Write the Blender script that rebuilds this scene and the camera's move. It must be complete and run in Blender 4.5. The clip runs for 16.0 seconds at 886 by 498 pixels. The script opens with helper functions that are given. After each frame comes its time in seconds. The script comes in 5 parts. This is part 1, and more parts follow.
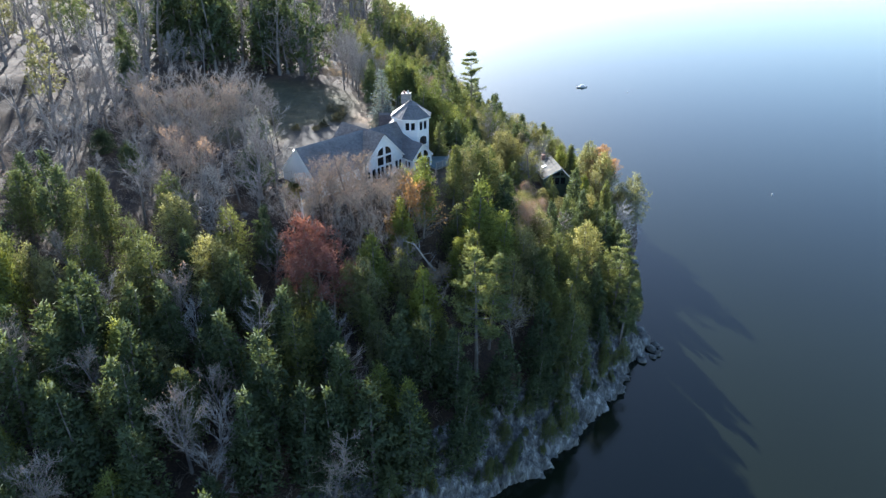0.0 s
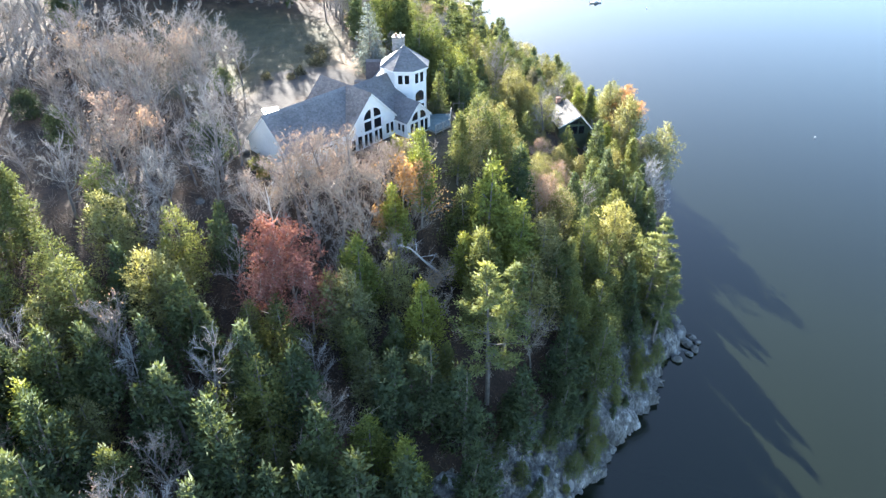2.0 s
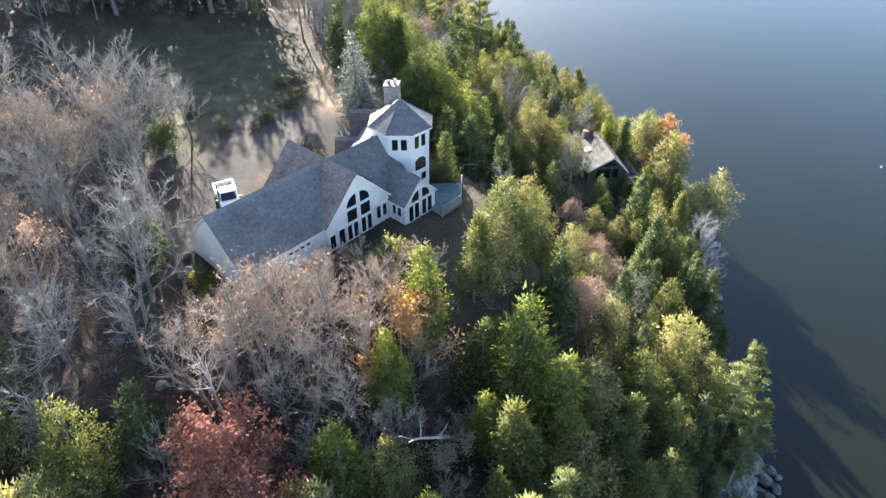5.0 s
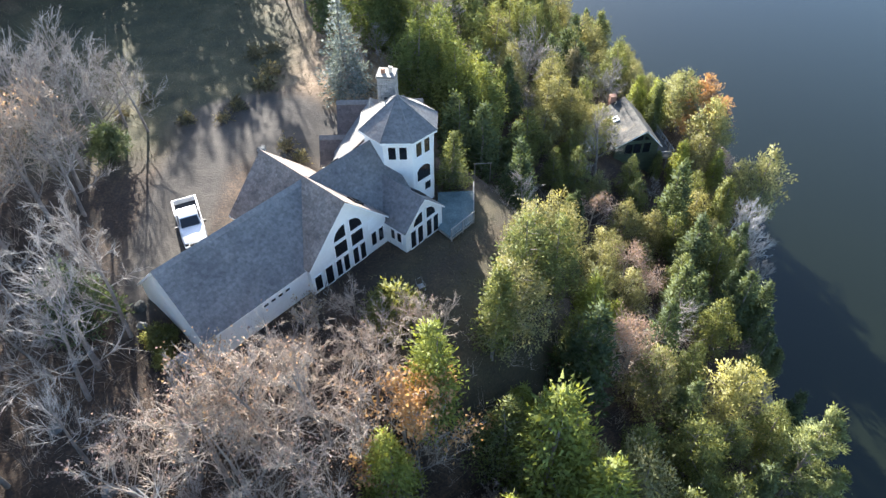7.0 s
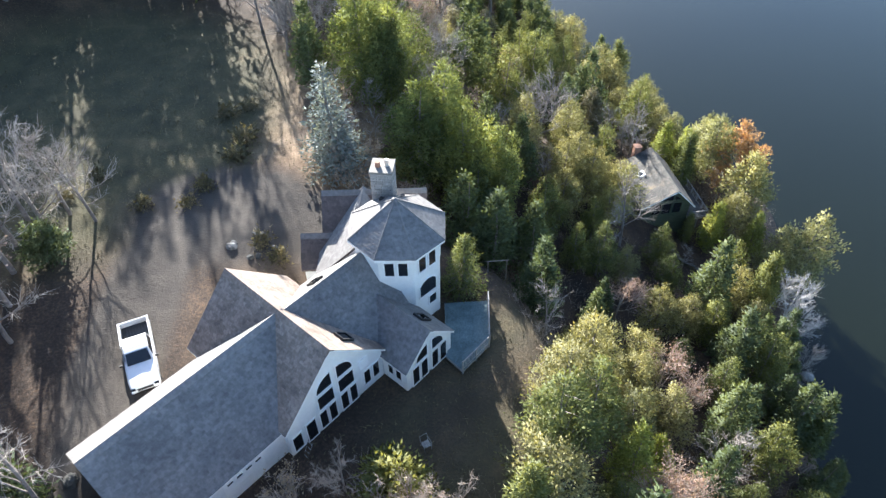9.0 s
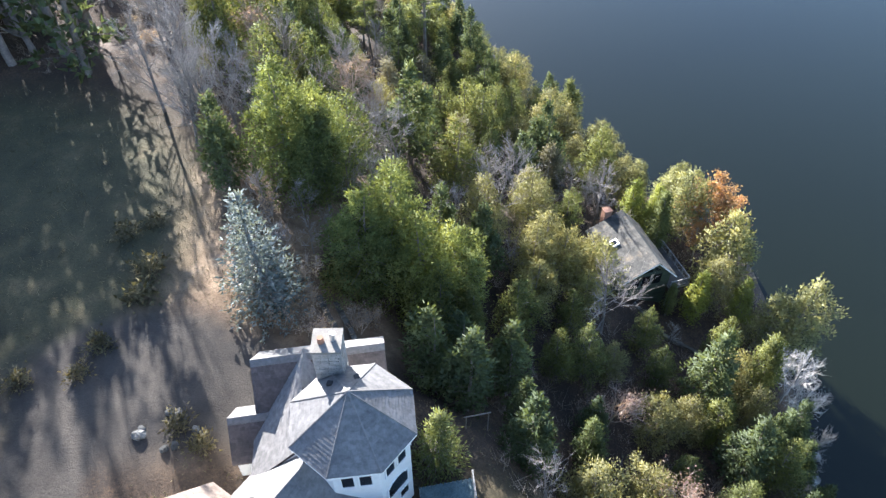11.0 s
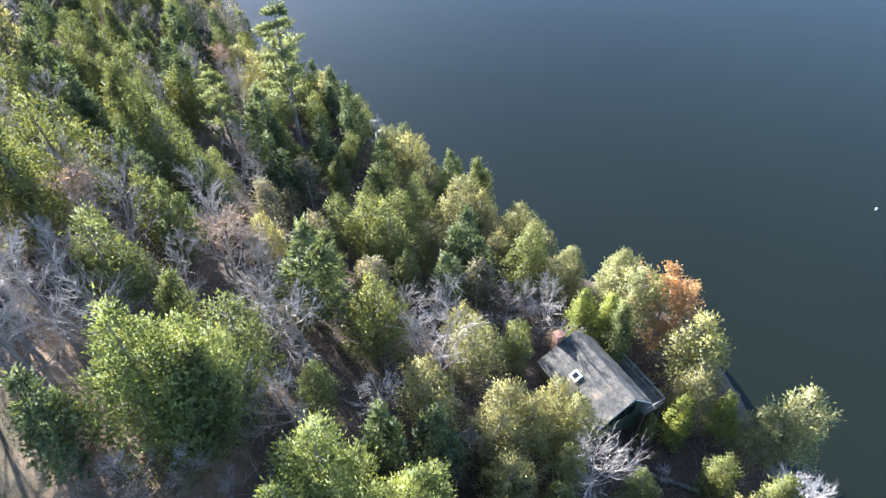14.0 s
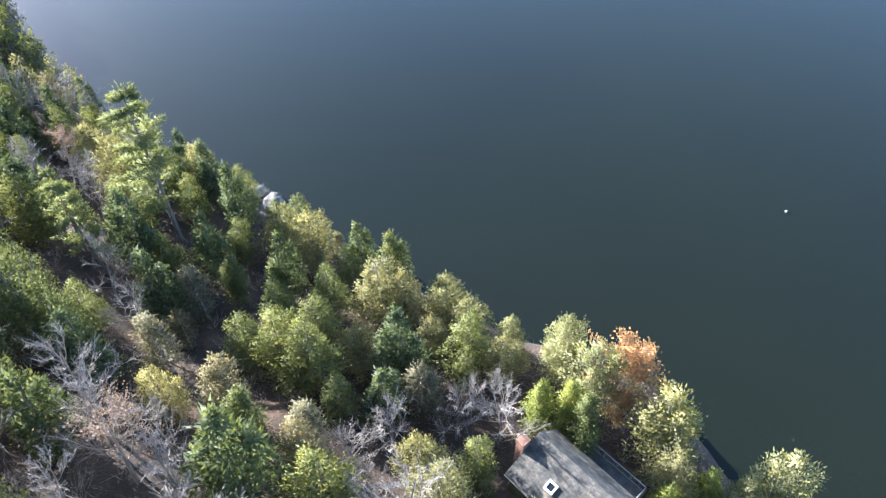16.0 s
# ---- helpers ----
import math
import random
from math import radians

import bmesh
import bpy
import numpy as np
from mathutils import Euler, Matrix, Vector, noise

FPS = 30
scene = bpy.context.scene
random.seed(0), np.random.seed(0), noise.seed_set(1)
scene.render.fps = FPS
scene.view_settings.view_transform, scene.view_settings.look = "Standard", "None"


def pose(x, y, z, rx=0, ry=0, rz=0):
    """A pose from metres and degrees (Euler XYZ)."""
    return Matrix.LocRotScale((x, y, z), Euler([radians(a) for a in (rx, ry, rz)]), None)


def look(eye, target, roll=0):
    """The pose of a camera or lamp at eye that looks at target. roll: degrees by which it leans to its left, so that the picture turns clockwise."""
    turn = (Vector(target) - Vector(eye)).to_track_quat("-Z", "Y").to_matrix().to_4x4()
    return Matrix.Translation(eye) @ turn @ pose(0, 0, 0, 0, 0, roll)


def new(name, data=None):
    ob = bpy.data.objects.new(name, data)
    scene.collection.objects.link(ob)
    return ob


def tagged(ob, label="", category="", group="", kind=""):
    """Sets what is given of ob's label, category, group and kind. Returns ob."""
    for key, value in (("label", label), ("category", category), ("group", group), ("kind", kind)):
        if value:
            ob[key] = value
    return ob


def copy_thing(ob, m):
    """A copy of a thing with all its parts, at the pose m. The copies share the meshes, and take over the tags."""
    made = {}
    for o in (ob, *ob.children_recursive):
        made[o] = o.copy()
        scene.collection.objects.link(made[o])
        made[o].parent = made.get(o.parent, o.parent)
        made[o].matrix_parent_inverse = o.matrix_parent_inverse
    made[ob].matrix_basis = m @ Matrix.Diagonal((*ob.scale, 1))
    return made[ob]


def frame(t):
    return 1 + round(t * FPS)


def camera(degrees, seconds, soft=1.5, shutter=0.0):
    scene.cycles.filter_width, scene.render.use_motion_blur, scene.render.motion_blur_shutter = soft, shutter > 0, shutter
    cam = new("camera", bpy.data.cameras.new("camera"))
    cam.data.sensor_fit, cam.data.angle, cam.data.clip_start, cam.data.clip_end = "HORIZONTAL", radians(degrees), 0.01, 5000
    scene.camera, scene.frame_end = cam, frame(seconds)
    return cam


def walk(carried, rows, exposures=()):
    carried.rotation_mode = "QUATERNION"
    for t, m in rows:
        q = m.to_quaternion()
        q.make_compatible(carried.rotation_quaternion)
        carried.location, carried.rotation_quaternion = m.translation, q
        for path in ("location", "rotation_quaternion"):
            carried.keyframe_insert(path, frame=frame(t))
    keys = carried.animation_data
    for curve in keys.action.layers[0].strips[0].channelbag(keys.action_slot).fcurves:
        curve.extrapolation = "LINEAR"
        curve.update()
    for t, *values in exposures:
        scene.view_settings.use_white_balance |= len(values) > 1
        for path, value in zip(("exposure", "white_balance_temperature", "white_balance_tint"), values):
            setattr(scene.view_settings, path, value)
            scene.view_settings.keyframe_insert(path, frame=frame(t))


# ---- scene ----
cam = camera(66.6, 16.0, soft=1.4)
PATH = [
    (0, (1.425, 1.544, 63.023), (1.382, 3.328, 62.12), 0.2),
    (0.5, (1.278, 6.527, 63.176), (1.236, 8.311, 62.272), 0.2),
    (1, (1.084, 11.452, 63.342), (1.044, 13.207, 62.384), 0.1),
    (1.5, (0.791, 16.449, 63.493), (0.754, 18.145, 62.434), -0.1),
    (2, (0.455, 21.446, 63.608), (0.421, 23.094, 62.475), -0.1),
    (2.5, (0.097, 26.348, 63.68), (0.067, 27.961, 62.498), -0.2),
    (3, (-0.31, 31.102, 63.702), (-0.335, 32.717, 62.522), -0.1),
    (3.5, (-0.754, 35.652, 63.675), (-0.774, 37.271, 62.5), -0.1),
    (4, (-1.128, 39.965, 63.698), (-1.144, 41.587, 62.529), 0.0),
    (4.2, (-1.232, 41.627, 63.705), (-1.248, 43.251, 62.537), 0.0),
    (6.3, (-2.038, 58.168, 64.05), (-2.06, 59.646, 62.703), -0.6),
    (6.5, (-2.103, 59.719, 64.045), (-2.126, 61.179, 62.679), -0.8),
    (7, (-2.273, 63.629, 63.929), (-2.296, 65.064, 62.536), -0.9),
    (7.5, (-2.537, 67.426, 63.832), (-2.557, 68.846, 62.424), -0.9),
    (8, (-2.802, 70.972, 63.746), (-2.818, 72.384, 62.33), -0.8),
    (8.5, (-3.061, 74.596, 63.693), (-3.073, 76.008, 62.276), -0.7),
    (9, (-3.308, 78.182, 63.643), (-3.316, 79.594, 62.227), -0.6),
    (9.2, (-3.402, 79.588, 63.648), (-3.404, 81.0, 62.232), -0.6),
    (11.3, (-3.982, 94.675, 63.583), (-3.785, 96.069, 62.162), -0.4),
    (11.5, (-3.981, 96.02, 63.585), (-3.76, 97.411, 62.164), -0.4),
    (12, (-3.886, 99.33, 63.613), (-3.611, 100.713, 62.194), -0.4),
    (12.5, (-3.795, 102.691, 63.689), (-3.488, 104.067, 62.271), -0.5),
    (13, (-3.686, 106.087, 63.8), (-3.336, 107.453, 62.38), -0.4),
    (13.5, (-3.51, 109.538, 63.937), (-3.08, 110.877, 62.515), -0.2),
    (14, (-3.15, 112.883, 64.023), (-2.663, 114.201, 62.6), -0.0),
    (14.5, (-2.605, 116.093, 64.083), (-2.068, 117.391, 62.659), -0.0),
    (15, (-1.973, 119.318, 64.187), (-1.372, 120.585, 62.761), 0.1),
    (15.5, (-1.279, 122.608, 64.303), (-0.601, 123.833, 62.875), 0.3),
    (16, (-0.446, 125.904, 64.397), (0.322, 127.07, 62.965), 0.5),
]
walk(cam, [(t, look(eye, target, roll)) for t, eye, target, roll in PATH],
     [(0, 1.96, 5800, 10), (0.5, 2.29, 5850, 10), (1, 2.49, 5900, 10), (2, 3.03, 6150, 11), (3, 3.24, 6400, 12), (3.5, 3.1, 6400, 12), (4, 2.77, 6400, 12), (6.5, 2.46, 6280, 11), (9, 2.34, 6120, 11), (11.5, 2.43, 5950, 13), (13, 2.61, 5830, 13), (16, 2.66, 5750, 13)])

# ---- light ----
SUN_AZ, SUN_EL = radians(-19.0), radians(21.0)   # azimuth from +y towards +x
world = bpy.data.worlds.new("sky")
scene.world = world
world.use_nodes = True
wn = world.node_tree.nodes
sky = wn.new("ShaderNodeTexSky")
sky.sky_type, sky.sun_disc = "NISHITA", False
sky.sun_elevation, sky.sun_rotation = SUN_EL, SUN_AZ
sky.air_density, sky.dust_density, sky.ozone_density = 1.0, 0.85, 2.2
world.node_tree.links.new(sky.outputs[0], wn["Background"].inputs[0])
wn["Background"].inputs[1].default_value = 0.088
sun = new("sun", bpy.data.lights.new("sun", "SUN"))
sun.data.energy, sun.data.angle, sun.data.color = 5.0, radians(0.6), (1.0, 0.93, 0.82)
to_sun = Vector((math.sin(SUN_AZ) * math.cos(SUN_EL), math.cos(SUN_AZ) * math.cos(SUN_EL), math.sin(SUN_EL)))
sun.matrix_world = look(to_sun * 300, (0, 0, 0))

# ---- materials ----
def material(name, rough=0.8, metal=0.0):
    m = bpy.data.materials.new(name)
    m.use_nodes = True
    b = m.node_tree.nodes["Principled BSDF"]
    b.inputs["Roughness"].default_value, b.inputs["Metallic"].default_value = rough, metal
    return m, m.node_tree, b


def node(tree, kind, **values):
    n = tree.nodes.new(kind)
    for key, value in values.items():
        n.inputs[key.replace("_", " ")].default_value = value
    return n


def ramp(tree, source, stops):
    r = tree.nodes.new("ShaderNodeValToRGB")
    while len(r.color_ramp.elements) < len(stops):
        r.color_ramp.elements.new(0.5)
    for e, (at, colour) in zip(r.color_ramp.elements, stops):
        e.position, e.color = at, (*colour, 1)
    tree.links.new(source, r.inputs[0])
    return r.outputs[0]


def mix(tree, factor, a, b, blend="MIX"):
    n = tree.nodes.new("ShaderNodeMix")
    n.data_type, n.blend_type = "RGBA", blend
    for socket, value in ((n.inputs[0], factor), (n.inputs[6], a), (n.inputs[7], b)):
        if isinstance(value, (int, float)):
            socket.default_value = value
        elif isinstance(value, tuple):
            socket.default_value = (*value, 1)
        else:
            tree.links.new(value, socket)
    return n.outputs[2]


def grain(tree, scale, detail=5.0, rough=0.6, stretch=None, world_space=True):
    n = node(tree, "ShaderNodeTexNoise", Scale=scale, Detail=detail, Roughness=rough)
    if world_space:
        g = tree.nodes.new("ShaderNodeNewGeometry").outputs["Position"]
    else:
        g = tree.nodes.new("ShaderNodeTexCoord").outputs["Object"]
    if stretch:
        mp = tree.nodes.new("ShaderNodeMapping")
        mp.inputs["Scale"].default_value = stretch
        tree.links.new(g, mp.inputs[0])
        g = mp.outputs[0]
    tree.links.new(g, n.inputs["Vector"])
    return n.outputs["Fac"]


def bump(tree, b, height, strength, distance=0.05):
    n = node(tree, "ShaderNodeBump", Strength=strength, Distance=distance)
    tree.links.new(height, n.inputs["Height"])
    tree.links.new(n.outputs[0], b.inputs["Normal"])


def surface(name, colours, scale, rough=0.8, metal=0.0, relief=0.3, fine=8.0, distance=0.02, island=0.0, world_space=True, stretch=None, speckle=0.25):
    """A surface with two scales of variation: colours along a broad noise, darkened and lightened by a fine one."""
    m, t, b = material(name, rough, metal)
    n = len(colours)
    base = ramp(t, grain(t, scale, world_space=world_space, stretch=stretch), [(0.3 + 0.4 * i / max(1, n - 1), c) for i, c in enumerate(colours)])
    f = grain(t, scale * fine, 4.0, world_space=world_space, stretch=stretch)
    speck = ramp(t, f, [(0.3, (1 - speckle,) * 3), (0.7, (1 + 0.8 * speckle,) * 3)])
    col = mix(t, 1.0, base, speck, "MULTIPLY")
    if island:
        g = t.nodes.new("ShaderNodeNewGeometry")
        v = ramp(t, g.outputs["Random Per Island"], [(0.0, (1 - island,) * 3), (1.0, (1 + island,) * 3)])
        col = mix(t, 1.0, col, v, "MULTIPLY")
    t.links.new(col, b.inputs["Base Color"])
    if relief:
        bump(t, b, f, relief, distance)
    return m


def foliage(name, dark, mid, light, through_light=0.36, spread=0.2):
    """Leaves: tone by leaf and by tree, and light that comes through."""
    m = bpy.data.materials.new(name)
    m.use_nodes = True
    t = m.node_tree
    t.nodes.remove(t.nodes["Principled BSDF"])
    out = t.nodes["Material Output"]
    g = t.nodes.new("ShaderNodeNewGeometry")
    low = tuple(0.3 * a + 0.7 * b for a, b in zip(dark, mid))
    high = tuple(0.35 * a + 0.65 * b for a, b in zip(light, mid))
    col = ramp(t, g.outputs["Random Per Island"], [(0.0, low), (0.5, mid), (1.0, high)])
    o = t.nodes.new("ShaderNodeObjectInfo")
    tree_tone = ramp(t, o.outputs["Random"], [(0.0, (1 - spread, 1 - spread * 0.8, 1 - spread)), (0.5, (1, 1, 1)), (1.0, (1 + spread, 1 + spread * 0.7, 1 - spread * 0.3))])
    col = mix(t, 1.0, col, tree_tone, "MULTIPLY")
    clump = ramp(t, grain(t, 0.55, 3.0), [(0.32, (0.72, 0.76, 0.85)), (0.68, (1.45, 1.4, 1.5))])
    col = mix(t, 1.0, col, clump, "MULTIPLY")
    d = t.nodes.new("ShaderNodeBsdfDiffuse")
    tr = t.nodes.new("ShaderNodeBsdfTranslucent")
    gl = node(t, "ShaderNodeBsdfGlossy", Roughness=0.6)
    gl.inputs["Color"].default_value = (0.9, 0.95, 1, 1)
    warm = mix(t, 1.0, col, (1.3, 1.22, 0.75), "MULTIPLY")
    t.links.new(col, d.inputs[0])
    t.links.new(warm, tr.inputs[0])
    a = node(t, "ShaderNodeMixShader", Fac=through_light)
    t.links.new(d.outputs[0], a.inputs[1])
    t.links.new(tr.outputs[0], a.inputs[2])
    c = node(t, "ShaderNodeMixShader", Fac=0.015)
    t.links.new(a.outputs[0], c.inputs[1])
    t.links.new(gl.outputs[0], c.inputs[2])
    t.links.new(c.outputs[0], out.inputs[0])
    return m


CEDAR = foliage("cedar_foliage", (0.045, 0.065, 0.022), (0.125, 0.145, 0.05), (0.27, 0.28, 0.105))
CEDAR_OLD = foliage("cedar_foliage_olive", (0.085, 0.09, 0.035), (0.205, 0.2, 0.088), (0.38, 0.36, 0.175))
CEDAR_BRIGHT = foliage("cedar_foliage_bright", (0.07, 0.092, 0.022), (0.2, 0.23, 0.052), (0.4, 0.42, 0.11))
CEDAR_LUSH = foliage("cedar_foliage_lush", (0.055, 0.076, 0.022), (0.155, 0.185, 0.055), (0.33, 0.35, 0.115))
CEDAR_PALE = foliage("cedar_foliage_pale", (0.09, 0.105, 0.04), (0.215, 0.22, 0.098), (0.39, 0.38, 0.18))
CEDAR_GREY = foliage("cedar_foliage_grey", (0.085, 0.082, 0.05), (0.17, 0.16, 0.1), (0.28, 0.26, 0.17), 0.3)
PINE = foliage("pine_needles", (0.06, 0.085, 0.03), (0.175, 0.2, 0.072), (0.33, 0.35, 0.14))
HEMLOCK = foliage("dark_conifer_needles", (0.035, 0.055, 0.027), (0.085, 0.112, 0.05), (0.165, 0.195, 0.09))
SPRUCE = foliage("blue_spruce_needles", (0.075, 0.092, 0.085), (0.18, 0.208, 0.195), (0.34, 0.38, 0.36), 0.25)
RED = foliage("red_leaves", (0.15, 0.07, 0.055), (0.3, 0.13, 0.1), (0.42, 0.22, 0.17))
ORANGE = foliage("orange_leaves", (0.2, 0.12, 0.05), (0.38, 0.22, 0.1), (0.52, 0.37, 0.18))
RUST = foliage("faded_pink_brown_leaves", (0.16, 0.105, 0.088), (0.28, 0.195, 0.165), (0.4, 0.3, 0.26))
YELLOW = foliage("yellow_shrub_leaves", (0.09, 0.1, 0.03), (0.19, 0.19, 0.055), (0.32, 0.3, 0.1))
TAN = foliage("dry_tan_leaves", (0.24, 0.17, 0.11), (0.4, 0.3, 0.2), (0.55, 0.44, 0.31))
GRASSY = foliage("dry_grass", (0.07, 0.07, 0.035), (0.14, 0.125, 0.07), (0.25, 0.21, 0.125), 0.3)
BARK = surface("grey_bark", [(0.13, 0.11, 0.095), (0.24, 0.215, 0.19)], 1.5, 0.9, relief=0.5)
LIMB = surface("grey_brown_bark", [(0.13, 0.11, 0.1), (0.27, 0.24, 0.215)], 0.8, 0.9, relief=0.4)
TWIG = surface("pale_twigs", [(0.22, 0.195, 0.175), (0.45, 0.405, 0.365)], 0.6, 0.85, relief=0.0)
TWIG_BROWN = surface("brown_twigs", [(0.25, 0.2, 0.16), (0.5, 0.415, 0.335)], 0.6, 0.85, relief=0.0)
BIRCH = surface("white_birch_bark", [(0.42, 0.4, 0.37), (0.7, 0.68, 0.64)], 2.0, 0.7, relief=0.2)
DEADWOOD = surface("silver_dead_wood", [(0.36, 0.34, 0.32), (0.6, 0.57, 0.54)], 1.5, 0.85, relief=0.2)
SHINGLE = surface("grey_shingles", [(0.115, 0.112, 0.114), (0.18, 0.175, 0.172)], 0.5, 0.6, relief=0.2, island=0.15)
SHINGLE_BROWN = surface("brown_weathered_shingles", [(0.155, 0.118, 0.096), (0.265, 0.212, 0.175)], 0.7, 0.6, relief=0.3, island=0.25)
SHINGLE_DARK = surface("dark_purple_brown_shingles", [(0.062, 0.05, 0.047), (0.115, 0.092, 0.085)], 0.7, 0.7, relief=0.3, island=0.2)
WHITE = surface("white_painted_siding", [(0.71, 0.71, 0.69), (0.8, 0.8, 0.78)], 0.5, 0.6, relief=0.03, speckle=0.035)
TRIM = surface("white_trim", [(0.74, 0.74, 0.72), (0.84, 0.84, 0.82)], 1.2, 0.5, relief=0.02, speckle=0.03)
CLIFF = surface("streaked_granite_cliff", [(0.045, 0.045, 0.042), (0.1, 0.1, 0.094), (0.2, 0.2, 0.19), (0.4, 0.4, 0.385)], 0.8, 0.9, relief=1.0, fine=4.5, distance=0.3, stretch=(1.5, 1.5, 0.4), speckle=0.5)
WALLSTONE = surface("mossy_wall_stone", [(0.05, 0.046, 0.036), (0.1, 0.092, 0.075), (0.2, 0.185, 0.155)], 1.6, 0.9, relief=0.8, fine=6, distance=0.05)
STONE = surface("chimney_stone", [(0.2, 0.19, 0.175), (0.42, 0.39, 0.36)], 3.0, 0.9, relief=0.6, island=0.3)
ROCK = surface("lichened_granite", [(0.045, 0.044, 0.04), (0.095, 0.095, 0.088), (0.17, 0.17, 0.16), (0.36, 0.36, 0.345)], 0.6, 0.9, relief=1.0, fine=6, distance=0.25)


def glass_dark(name):
    m, t, b = material(name, 0.03)
    b.inputs["Base Color"].default_value = (0.012, 0.014, 0.018, 1)
    b.inputs["Specular IOR Level"].default_value = 0.6
    return m


GLASS = glass_dark("dark_window_glass")


def water_surface():
    m, t, b = material("lake_water", 0.06)
    b.inputs["IOR"].default_value = 1.333
    body = ramp(t, grain(t, 0.012, 3.0), [(0.35, (0.0068, 0.0093, 0.0058)), (0.65, (0.0088, 0.012, 0.0067))])
    t.links.new(body, b.inputs["Base Color"])
    f = grain(t, 0.9, 6.0, 0.65, stretch=(1.0, 1.6, 1.0))
    bump(t, b, f, 0.12, 0.1)
    return m


WATER = water_surface()


def ground_surface():
    m, t, b = material("ground", 0.95)
    litter = ramp(t, grain(t, 0.25), [(0.3, (0.026, 0.018, 0.013)), (0.5, (0.05, 0.033, 0.022)), (0.7, (0.105, 0.068, 0.043))])
    fine = grain(t, 5.0, 6.0, 0.75)
    litter = mix(t, 1.0, litter, ramp(t, fine, [(0.32, (0.35, 0.35, 0.35)), (0.5, (0.9, 0.9, 0.9)), (0.68, (2.0, 1.8, 1.55))]), "MULTIPLY")
    grass = ramp(t, grain(t, 0.3), [(0.3, (0.042, 0.04, 0.021)), (0.55, (0.075, 0.068, 0.033)), (0.75, (0.135, 0.105, 0.055))])
    grass = mix(t, 1.0, grass, ramp(t, grain(t, 7.0, 5.0, 0.7), [(0.3, (0.6, 0.6, 0.6)), (0.7, (1.35, 1.35, 1.3))]), "MULTIPLY")
    gravel = ramp(t, grain(t, 0.4), [(0.3, (0.036, 0.031, 0.027)), (0.7, (0.078, 0.067, 0.056))])
    gravel = mix(t, 1.0, gravel, ramp(t, grain(t, 12.0, 4.0, 0.8), [(0.3, (0.7, 0.7, 0.7)), (0.7, (1.25, 1.25, 1.25))]), "MULTIPLY")
    rock = ramp(t, grain(t, 0.5), [(0.3, (0.1, 0.1, 0.1)), (0.7, (0.3, 0.3, 0.29))])
    col = litter
    # dry leaf litter, its tan pale enough to carry painted sunlight
    tan = ramp(t, grain(t, 0.5), [(0.3, (0.13, 0.085, 0.05)), (0.5, (0.25, 0.175, 0.11)), (0.7, (0.4, 0.3, 0.2))])
    tan = mix(t, 1.0, tan, ramp(t, grain(t, 9.0, 5.0, 0.8), [(0.3, (0.55, 0.55, 0.55)), (0.7, (1.35, 1.3, 1.25))]), "MULTIPLY")
    for name, layer in (("sunlit_dry_leaves", tan), ("lawn", grass), ("gravel", gravel), ("rock", rock)):
        a = t.nodes.new("ShaderNodeAttribute")
        a.attribute_name = name
        col = mix(t, a.outputs["Fac"], col, layer)
    t.links.new(col, b.inputs["Base Color"])
    bump(t, b, fine, 0.8, 0.12)
    return m


GROUND = ground_surface()

# ---- the lie of the land ----
SHORE = np.array([(-420, -260), (-160, -90), (-70, -20), (-30, 22), (-12, 46), (5, 59), (12, 64), (16.5, 68.5), (21, 74), (25.5, 80.5), (28.5, 86.5), (31.5, 91),
                  (32, 98), (34, 110), (36, 120), (39.5, 130), (41.5, 139), (42.5, 148), (39, 155), (33.5, 161), (30.5, 168), (26, 177), (21.5, 186),
                  (17, 198), (13, 207), (6, 222), (0, 247), (-4, 300), (-13, 380), (-50, 500), (-260, 1000), (-900, 2600)], float)


def inland(x, y):
    """Metres from the shore, land positive."""
    p = np.stack([np.asarray(x, float), np.asarray(y, float)], -1)
    if p.ndim == 1:
        ab = SHORE[1:] - SHORE[:-1]
        ap = p - SHORE[:-1]
        f = np.minimum(np.maximum((ap * ab).sum(1) / (ab * ab).sum(1), 0), 1)
        d = np.hypot(*(ap - f[:, None] * ab).T)
        k = int(d.argmin())
        return d[k] * (1 if ab[k, 0] * ap[k, 1] - ab[k, 1] * ap[k, 0] >= 0 else -1)
    best = np.full(p.shape[:-1], 1e9)
    side = np.ones(p.shape[:-1])
    for a, b in zip(SHORE[:-1], SHORE[1:]):
        ab = b - a
        f = np.clip(((p - a) @ ab) / (ab @ ab), 0, 1)
        q = a + f[..., None] * ab
        d = np.hypot(*(p - q).transpose(-1, *range(p.ndim - 1)))
        s = np.sign(ab[0] * (p[..., 1] - a[1]) - ab[1] * (p[..., 0] - a[0]))
        closer = d < best - 1e-9
        best, side = np.where(closer, d, best), np.where(closer, s, side)
    return best * np.where(side == 0, 1, side)


def soft(x, y, cx, cy, rx, ry, edge=0.35):
    """One inside an ellipse, falling to nought over its edge."""
    r = np.hypot((x - cx) / rx, (y - cy) / ry)
    return np.clip((1 + edge - r) / edge, 0, 1)


def wobble(x, y):
    return (np.sin(0.21 * x + 1.3 * np.sin(0.13 * y)) + np.sin(0.17 * y + 1.1 * np.sin(0.19 * x + 2)) + 0.6 * np.sin(0.43 * x - 0.37 * y)) * 0.45


